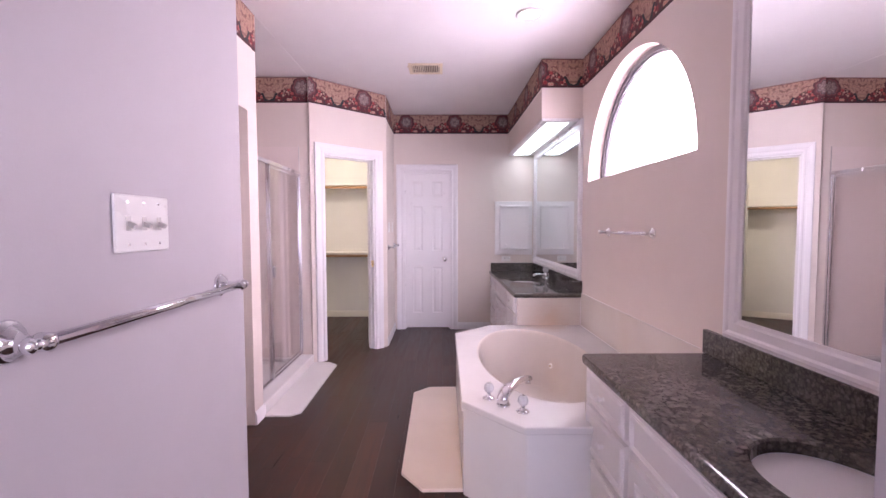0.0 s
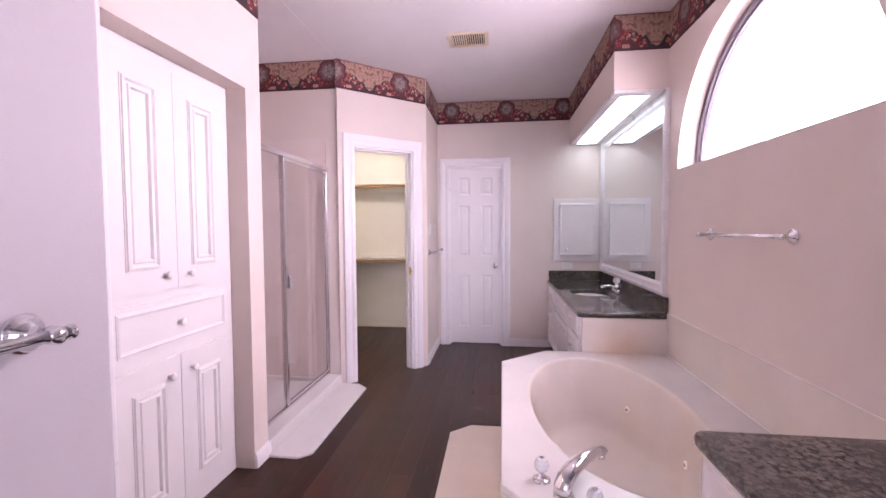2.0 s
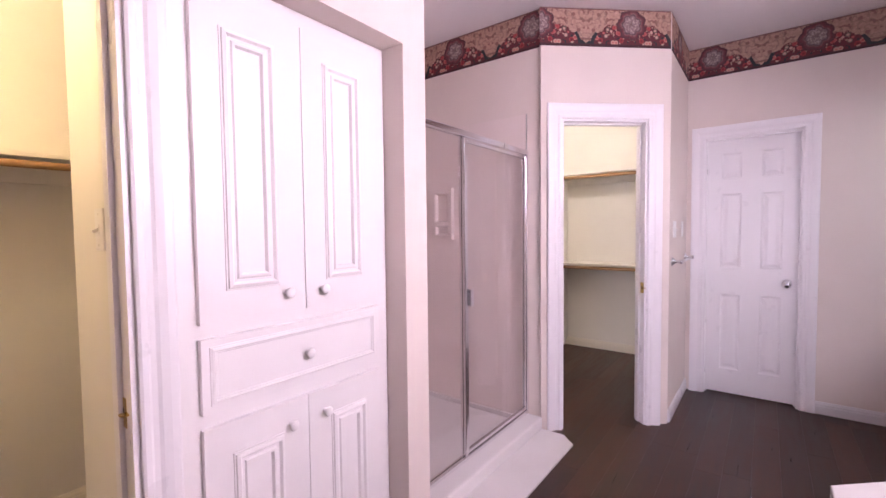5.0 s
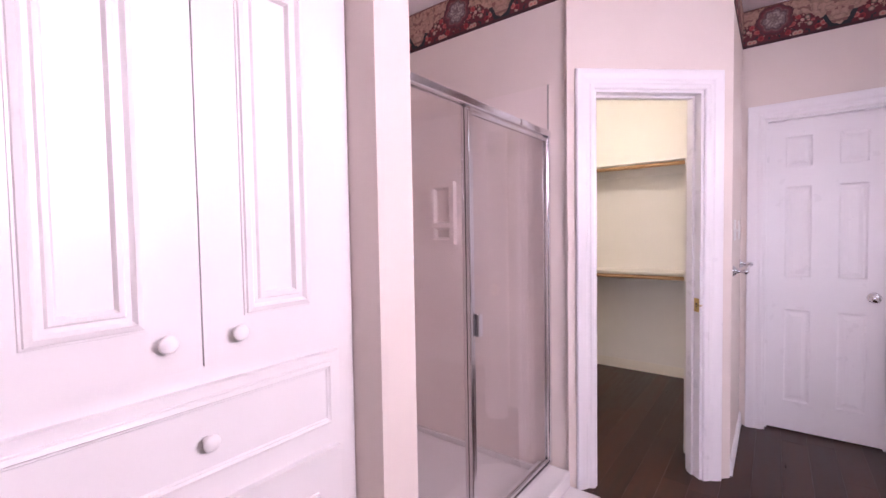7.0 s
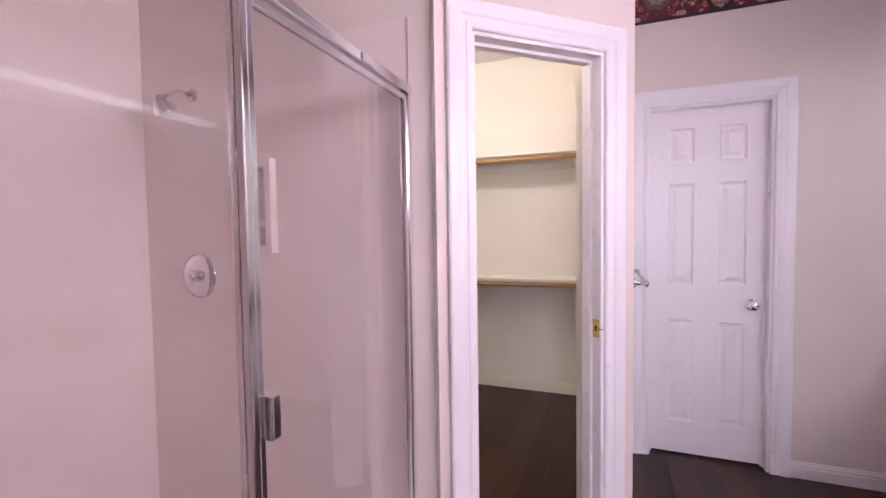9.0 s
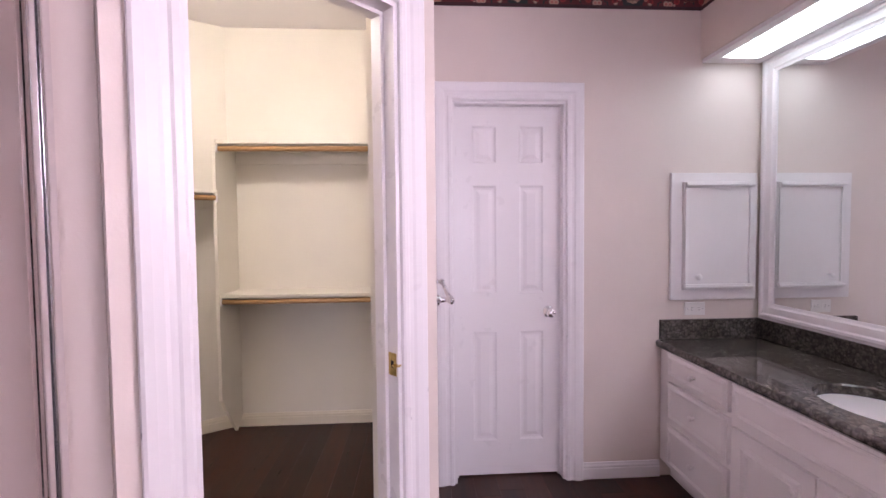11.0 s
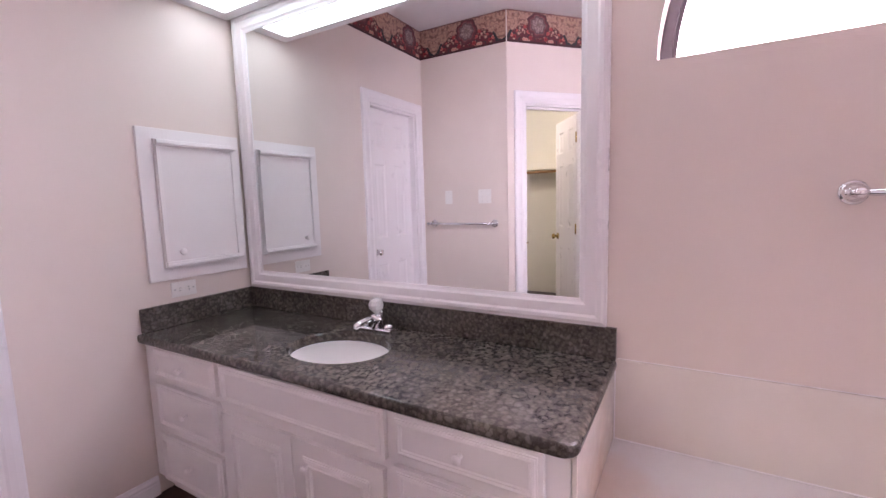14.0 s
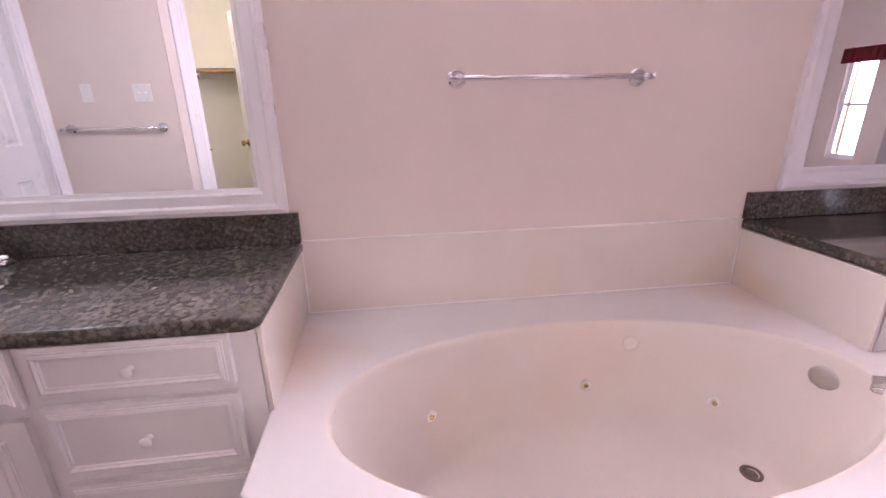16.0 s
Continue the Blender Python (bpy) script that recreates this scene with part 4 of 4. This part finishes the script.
o.matrix_basis = pose(x, y, 0.405, 0, 0, nrm) @ pose(0, 0, 0, 0, -90)
part("drain", lathe(bmesh.new(), [(0.032, 0.0), (0.032, 0.005), (0.024, 0.006), (0.021, 0.001), (0.012, 0.003), (0, 0.006)], 24, pose(1.31, 3.25, 0.098)), AGED, TUB, "tarnished metal drain", True)
TS = thing("tub_surround", pose(0, 0, 0), "ivory cultured-marble splash panels round the tub", "wall panel")
part("back_panel", box(bmesh.new(), (1.889, 2.9175, TZ - 0.034), (1.903, 4.6365, 0.757), 0.004), CREAMARBLE, TS)
part("side_panel", box(bmesh.new(), (1.345, 4.636, TZ - 0.034), (1.888, 4.649, 0.716), 0.003), CREAMARBLE, TS)
part("side_panel", box(bmesh.new(), (1.345, 2.905, TZ - 0.034), (1.888, 2.918, 0.716), 0.003), CREAMARBLE, TS)
for a, b in (((1.898, 2.925, 0.757), (1.898, 4.628, 0.757)), ((1.888, 2.920, TZ + 0.001), (1.888, 2.920, 0.716)), ((1.888, 4.634, TZ + 0.001), (1.888, 4.634, 0.716)), ((1.888, 2.924, TZ + 0.001), (1.888, 4.63, TZ + 0.001))):
    bm = bmesh.new()
    tube(bm, [a, b], 0.0022, 8)
    part("caulk_bead", bm, TRIM, TS, "white caulk bead")
ST = thing("floor_slab", pose(0, 0, 0), "cream cultured-marble slab on the floor beside the tub", "slab")
part("slab", prism(bmesh.new(), [(0.472, 4.33), (0.472, 3.225), (0.59, 3.075), (0.794, 3.075), (0.808, 4.375), (0.808, 4.446), (0.60, 4.446)], 0.001, 0.02, 0.004), SLAB, ST)


def tub_spout():
    t = thing("tub_faucet", pose(0.982, 2.997, TZ, 0, 0, 48), "curved chrome tub spout on the deck", "faucet")
    part("base", lathe(bmesh.new(), [(0.033, 0), (0.033, 0.006), (0.026, 0.014), (0.024, 0.03), (0, 0.03)], 24), CHROME, t, "", True)
    bm = bmesh.new()
    pts = [(-0.012, 0, 0.008), (-0.008, 0, 0.034), (0.012, 0, 0.056), (0.055, 0, 0.072), (0.115, 0, 0.080), (0.180, 0, 0.078), (0.240, 0, 0.066)]
    tube(bm, pts, [0.026, 0.029, 0.030, 0.028, 0.024, 0.021, 0.018], 18, 0.75)
    part("spout", bm, CHROME, t, "", True)
    part("outlet", lathe(bmesh.new(), [(0.013, 0.0), (0.013, -0.02), (0, -0.02)], 16, pose(0.228, 0, 0.062)), CHROME, t, "", True)


def acrylic_handle(m, label):
    t = thing("faucet_handle", m, label, "faucet handle", "tub faucet handles")
    part("flange", lathe(bmesh.new(), [(0.030, 0), (0.030, 0.004), (0.022, 0.008), (0.011, 0.014), (0.010, 0.03), (0, 0.03)], 24), CHROME, t, "", True)
    part("grip", lathe(bmesh.new(), [(0.010, 0.031), (0.020, 0.036), (0.025, 0.048), (0.023, 0.062), (0.017, 0.074), (0, 0.076)], 9), CRYSTAL, t, "clear faceted acrylic grip")
    part("cap", lathe(bmesh.new(), [(0.008, 0.0765), (0.008, 0.079), (0, 0.080)], 12), CHROME, t, "", True)
    return t


tub_spout()
acrylic_handle(pose(0.922, 3.078, TZ), "clear acrylic tub handle on a chrome flange")
acrylic_handle(pose(1.060, 2.920, TZ), "clear acrylic tub handle on a chrome flange")
towel_bar(pose(XR, 4.076, 1.287, 0, 0, FACE_W), 0.636, "chrome towel bar on the wall over the tub", 0.02)
structure("soffit", boxes(((SX, SY, SZ), (XR, YF, H - 0.001))), WALL, "beige painted light soffit over the vanity", "soffit")

# ---- vanities ----
def drawer_bank(t, x0, x1, rows):
    for z0, z1 in rows:
        f = front("drawer_front", t, x0, z0, x1, z1, (0.016, 0.016, 0.016), CAB, 0.018, DRAWER)
        add_knob(f, (x1 - x0) / 2, (z1 - z0) / 2, CAB, 0.014)


def vanity(m, w, label, banks, panels, doors):
    """Cabinet along x with its face at y = 0 and its back at y = 0.545."""
    t = thing("vanity_cabinet", m, label, "vanity cabinet", "bathroom vanities")
    part("body", boxes(((0.002, 0, 0.10), (w, 0.54, 0.715))), CAB, t)
    part("toe_kick", boxes(((0.002, 0.06, 0), (w, 0.53, 0.099))), CAB, t)
    for b in banks:
        drawer_bank(t, b[0], b[1], b[2])
    for x0, x1, z0, z1 in panels:
        front("false_front", t, x0, z0, x1, z1, (0.016, 0.016, 0.016), CAB, 0.018, DRAWER)
    for x0, x1, z0, z1, kx in doors:
        f = front("door", t, x0, z0, x1, z1, (0.055, 0.055, 0.055))
        add_knob(f, kx - x0, z1 - z0 - 0.085, CAB, 0.014)
    return t


ROWS3 = ((0.577, 0.713), (0.354, 0.553), (0.112, 0.328))
vanity(pose(1.345, YF - 0.003, 0, 0, 0, FACE_W), 1.846, "white painted far vanity with moulded drawers and doors",
       [(0.092, 0.530, ROWS3), (1.355, 1.788, ROWS3)], [(0.556, 1.327, 0.560, 0.713)],
       [(0.552, 0.930, 0.112, 0.528, 0.868), (0.936, 1.318, 0.112, 0.528, 1.008)])
vanity(pose(1.345, 2.902, 0, 0, 0, FACE_W), 1.335, "white painted near vanity with moulded drawers and doors",
       [(0.05, 0.44, ROWS3)], [(0.475, 1.31, 0.560, 0.713)], [(0.475, 0.890, 0.112, 0.528, 0.81), (0.896, 1.31, 0.112, 0.528, 0.98)])


def counter_plan(y0, y1, x0=1.318, r=0.03):
    """Plan of a counter whose free front corner is rounded."""
    pts = [(1.897, y0), (1.897, y1)]
    far = y0 > 3
    turn = [(r * (1 - math.cos(q)), r * (1 - math.sin(q))) for q in (0, 0.4, 0.8, 1.2, math.pi / 2)]
    pts += [(x0, y1)] if far else [(x0 + dx, y1 - dy) for dx, dy in turn[::-1]]
    pts += [(x0 + dx, y0 + dy) for dx, dy in turn] if far else [(x0, y0)]
    return pts


def countertop(name, y0, y1, sy, label, side=None):
    t = thing(name, pose(0, 0, 0), label, "countertop", "granite countertops")
    part("slab", ring_slab(bmesh.new(), counter_plan(y0, y1), 1.592, sy, 0.168, 0.208, 0.717, 0.755, 56, 0.016, 0.006), GRANITE, t)
    part("backsplash", box(bmesh.new(), (1.876, y0 + 0.002, 0.756), (1.8985, y1, 0.862), 0.003), GRANITE, t)
    if side:
        part("side_splash", box(bmesh.new(), (1.335, y1 - 0.022, 0.756), (1.875, y1 - 0.001, 0.862), 0.003), GRANITE, t)
    s = thing("sink", pose(0, 0, 0), "white oval undermount porcelain sink in the granite", "sink", "bathroom sinks")
    bm = bowl(bmesh.new(), 1.592, sy, [(0.190, 0.230, 0.716), (0.167, 0.207, 0.716), (0.163, 0.202, 0.702), (0.148, 0.185, 0.660), (0.118, 0.150, 0.622), (0.06, 0.08, 0.600), (0.024, 0.024, 0.592)], 48)
    part("bowl", bm, PORC, s, "", True)
    part("drain", lathe(bmesh.new(), [(0.023, 0.592), (0.023, 0.596), (0.012, 0.595), (0, 0.595)], 20, pose(1.595, sy, 0.0015)), CHROME, s, "chrome drain", True)


countertop("countertop", 4.63, YF - 0.001, 5.58, "dark speckled granite countertop with a splash on the far vanity", True)
countertop("countertop", 1.562, 2.918, 1.915, "dark speckled granite countertop with a splash on the near vanity")


def sink_faucet(m):
    t = thing("sink_faucet", m, "chrome sink faucet with a clear faceted acrylic knob", "faucet")
    part("base", box(bmesh.new(), (-0.022, -0.075, 0), (0.022, 0.075, 0.012), 0.006), CHROME, t)
    bm = bmesh.new()
    tube(bm, [(0, 0, 0.008), (0.0, 0, 0.045), (-0.006, 0, 0.062)], [0.024, 0.021, 0.017], 16)
    part("body", bm, CHROME, t, "", True)
    bm = bmesh.new()
    tube(bm, [(-0.006, 0, 0.038), (-0.05, 0, 0.052), (-0.095, 0, 0.050), (-0.118, 0, 0.040)], [0.015, 0.013, 0.012, 0.011], 14, 0.8)
    part("spout", bm, CHROME, t, "", True)
    for s in (-1, 1):
        part("end_cap", lathe(bmesh.new(), [(0.019, 0.012), (0.019, 0.022), (0.012, 0.028), (0, 0.029)], 18, pose(0, 0.056 * s, 0)), CHROME, t, "", True)
    part("knob", lathe(bmesh.new(), [(0.010, 0.064), (0.014, 0.070), (0.026, 0.082), (0.029, 0.096), (0.024, 0.112), (0.012, 0.120), (0, 0.121)], 10), CRYSTAL, t, "clear faceted acrylic knob")
    bm = bmesh.new()
    tube(bm, [(0.03, -0.0, 0.0), (0.03, 0, 0.055)], 0.003, 8)
    part("lift_rod", bm, CHROME, t, "", True)
    bm = lathe(bmesh.new(), [(0.006, 0.055), (0.007, 0.062), (0, 0.066)], 10, pose(0.03, 0, 0))
    part("rod_knob", bm, CHROME, t, "", True)


sink_faucet(pose(1.818, 5.577, 0.755) @ Matrix.Scale(1.15, 4))

# ---- mirrors ----
MFRAME = [(0, 0), (0, 0.010), (0.012, 0.013), (0.020, 0.020), (0.052, 0.021), (0.060, 0.027), (0.072, 0.028), (0.080, 0.022), (0.088, 0.020), (0.088, 0)]


def wall_mirror(m, w, h, label):
    """Mirror whose clear area is w by h, its lower left corner at m."""
    t = thing("wall_mirror", m, label, "mirror", "vanity mirrors")
    part("glass", box(bmesh.new(), (-0.004, -0.006, -0.004), (w + 0.004, -0.001, h + 0.004)), MIRROR, t, "silvered mirror glass")
    bm = bmesh.new()
    moulding(bm, [(0, 0), (0, h), (w, h), (w, 0)], MFRAME, True)
    part("frame", bm, TRIM, t, "white moulded frame")


wall_mirror(pose(XR, 6.395, 0.952, 0, 0, FACE_W), 1.643, 1.205, "large framed vanity mirror above the far countertop")
wall_mirror(pose(XR, 2.702, 0.952, 0, 0, FACE_W), 1.06, 1.40, "framed vanity mirror above the near countertop")

# ---- medicine cabinet and outlet ----
MC = thing("medicine_cabinet", pose(1.387, YF, 0.968), "white recessed medicine cabinet with a moulded door", "medicine cabinet")
part("frame", box(bmesh.new(), (0, -0.018, 0), (0.478, -0.0005, 0.680), 0.003), CAB, MC)
mdoor = part("door", box(bmesh.new(), (0.060, -0.034, 0.058), (0.434, -0.0185, 0.632), 0.003), CAB, MC)
for z in (0.061, 0.602):
    part("door_moulding", boxes(((0.064, -0.050, z), (0.430, -0.0345, z + 0.026)), ((0.060, -0.058, z + 0.006), (0.434, -0.0505, z + 0.018)), bevel=0.003), CAB, mdoor)
for x in (0.062, 0.416):
    part("door_moulding", boxes(((x, -0.046, 0.089), (x + 0.016, -0.0345, 0.600)), bevel=0.003), CAB, mdoor)
add_knob(mdoor, 0.134, 0.127, CAB, 0.016, y=-0.034)
switch_plate(pose(1.533, YF, 0.918, 0, 90, 0), 1, "white duplex outlet plate above the splash", "outlet")

# ---- arched window ----
WN = thing("arched_window", pose(0, 0, 0), "arched window with a slim frame and bright frosted glass", "window")


def arc_band(bm, r0, r1, x0, x1, n=40):
    rows = []
    for i in range(n + 1):
        a = math.pi * i / n
        rows.append([bm.verts.new((x, WY + r * math.cos(a), WZ + 0.003 + r * math.sin(a))) for x, r in ((x0, r0), (x0, r1), (x1, r1), (x1, r0))])
    for p, q in zip(rows, rows[1:]):
        for k in range(4):
            bm.faces.new((p[k], p[(k + 1) % 4], q[(k + 1) % 4], q[k]))
    bm.faces.new(rows[0])
    bm.faces.new(rows[-1][::-1])
    return bm


WFR = paint("window_frame_metal", (0.16, 0.14, 0.16), 0.5, 0.03, 0.02)
part("frame", arc_band(bmesh.new(), WR - 0.034, WR - 0.001, 2.000, 2.040), WFR, WN, "grey metal window frame")
part("stop", arc_band(bmesh.new(), WR - 0.046, WR - 0.035, 2.015, 2.042), WFR, WN)
part("sill_bar", box(bmesh.new(), (2.012, WY - WR + 0.03, WZ + 0.003), (2.042, WY + WR - 0.03, WZ + 0.022), 0.002), TRIM, WN)
bm = bmesh.new()
rim = [(WY + (WR - 0.031) * math.cos(math.pi * i / 40), WZ + 0.023 + (WR - 0.05) * math.sin(math.pi * i / 40)) for i in range(41)]
lo, hi = [[bm.verts.new((x, y, z)) for y, z in rim] for x in (2.026, 2.030)]
bm.faces.new(lo)
bm.faces.new(hi[::-1])
for i in range(41):
    j = (i + 1) % 41
    bm.faces.new((lo[i], lo[j], hi[j], hi[i]))
pane = part("pane", bm, PANE, WN, "clear glass pane")
pane.visible_shadow = False

structure("backdrop", boxes(((4.4, -2.0, -2.0), (4.42, 12.0, 7.0))), SKYGLOW, "overexposed bright sky outside the window", "backdrop")

# ---- ceiling fittings ----
LT = thing("soffit_light", pose(0, 0, 0), "lit fluorescent diffuser panel under the soffit", "ceiling lamp")
part("diffuser", box(bmesh.new(), (1.612, 4.775, 2.226), (1.805, 6.415, 2.234)), DIFFUSER, LT, "lit white diffuser")
part("trim", boxes(((1.555, 4.695, 2.228), (1.6115, 6.495, 2.249)), ((1.8055, 4.695, 2.228), (1.868, 6.495, 2.249)), ((1.612, 4.695, 2.228), (1.805, 4.774, 2.249)), ((1.612, 6.4155, 2.228), (1.805, 6.495, 2.249)), bevel=0.002), TRIM, LT)
CN = thing("recessed_light", pose(1.286, 3.930, H - 0.002), "round white recessed ceiling light, lit", "ceiling lamp")
part("trim_ring", lathe(bmesh.new(), [(0.062, -0.001), (0.068, -0.006), (0.088, -0.009), (0.095, -0.004), (0.095, -0.0005)], 40), TRIM, CN, "white trim ring", True)
part("lens", lathe(bmesh.new(), [(0.062, -0.003), (0, -0.004)], 32), LAMPGLOW, CN, "lit lens", True)


def register():
    t = thing("ceiling_vent", pose(0.558, 4.916, H), "cream metal ceiling vent with slats", "air vent")
    part("backing", boxes(((-0.125, -0.095, -0.003), (0.125, 0.095, -0.001))), DARK, t)
    part("frame", boxes(((-0.150, -0.120, -0.012), (-0.120, 0.120, -0.0005)), ((0.120, -0.120, -0.012), (0.150, 0.120, -0.0005)), ((-0.119, -0.120, -0.012), (0.119, -0.090, -0.0005)), ((-0.119, 0.090, -0.012), (0.119, 0.120, -0.0005)), bevel=0.003), REGISTER, t)
    me = None
    for i in range(15):
        x = -0.112 + i * 0.016
        if me is None:
            s = part("slat", box(bmesh.new(), (-0.001, -0.089, -0.006), (0.001, 0.089, 0.006)), REGISTER, t)
            me = s.data
        else:
            s = new("slat", me)
            s.parent = t
        s.location, s.rotation_euler = (x, 0, -0.011), (0, radians(40 if x < 0 else -40), 0)
    part("lever", box(bmesh.new(), (-0.158, -0.07, -0.020), (-0.150, -0.06, -0.004), 0.001), REGISTER, t)


register()

# ---- bedroom windows: the narrow one seen in the mirror, the wide one added for fill ----
for x0, x1, z1 in ((-2.20, -1.79, 1.9), (0.2, 2.0, 2.1)):
    w = thing("bedroom_window", pose(0, 0, 0), "white framed bedroom window with a bright view, the wide one added unseen", "window", "bedroom windows")
    part("frame", boxes(((x0, -2.16, 0.42), (x0 + 0.05, -2.10, z1)), ((x1 - 0.05, -2.16, 0.42), (x1, -2.10, z1)), ((x0 + 0.05, -2.16, 0.42), (x1 - 0.05, -2.10, 0.48)), ((x0 + 0.05, -2.16, z1 - 0.05), (x1 - 0.05, -2.10, z1)), ((x0 + 0.05, -2.15, 1.13), (x1 - 0.05, -2.11, 1.17))), TRIM, w)
    p = part("pane", boxes(((x0 + 0.05, -2.132, 0.48), (x1 - 0.05, -2.128, z1 - 0.05))), PANE, w)
    p.visible_shadow = False
VL = thing("valance", pose(0, 0, 0), "dark red cloth valance over the bedroom window", "valance")
bm = bmesh.new()
n = 60
a, b = [], []
for i in range(n + 1):
    x = -2.22 + 0.90 * i / n
    y = -1.97 + 0.02 * math.sin(i * 1.05)
    a.append(bm.verts.new((x, y, 1.87)))
    b.append(bm.verts.new((x, y + 0.01, 1.68)))
for i in range(n):
    bm.faces.new((a[i], a[i + 1], b[i + 1], b[i]))
bmesh.ops.solidify(bm, geom=bm.faces[:], thickness=0.006)
part("cloth", bm, VALANCE, VL)

# ---- floor planks ----
def planks():
    floor_ob = bpy.data.objects["floor"]
    rng = random.Random(5)
    wide, gap = 0.127, 0.0004
    shared = {}
    for i in range(int((2.05 + 2.6) / wide)):
        x = -2.6 + i * wide
        y = 0.6 - rng.random() * 1.0
        while y < 7.5:
            L = rng.choice((0.9, 1.2, 1.2, 1.5))
            y0, y1 = max(y, 0.6), min(y + L, 7.5)
            y += L
            if y1 - y0 < 0.05 or (x < -0.75 and y1 < 1.8) or (x + wide < -0.7 and 3.95 < y0 and y1 < 5.2):
                continue
            key = round(y1 - y0, 2)
            if key not in shared:
                bm = box(bmesh.new(), (gap / 2, 0, -0.013), (wide - gap / 2, key - 0.0008, 0.0))
                top = [e for e in bm.edges if all(v.co.z > -0.001 for v in e.verts)]
                bmesh.ops.bevel(bm, geom=top, offset=0.0003, segments=1, affect="EDGES")
                me = bpy.data.meshes.new("plank")
                bm.to_mesh(me)
                bm.free()
                me.materials.append(FLOORWOOD)
                shared[key] = me
            ob = new("plank", shared[key])
            ob.parent = floor_ob
            ob.location = (x, y0, 0)


planks()
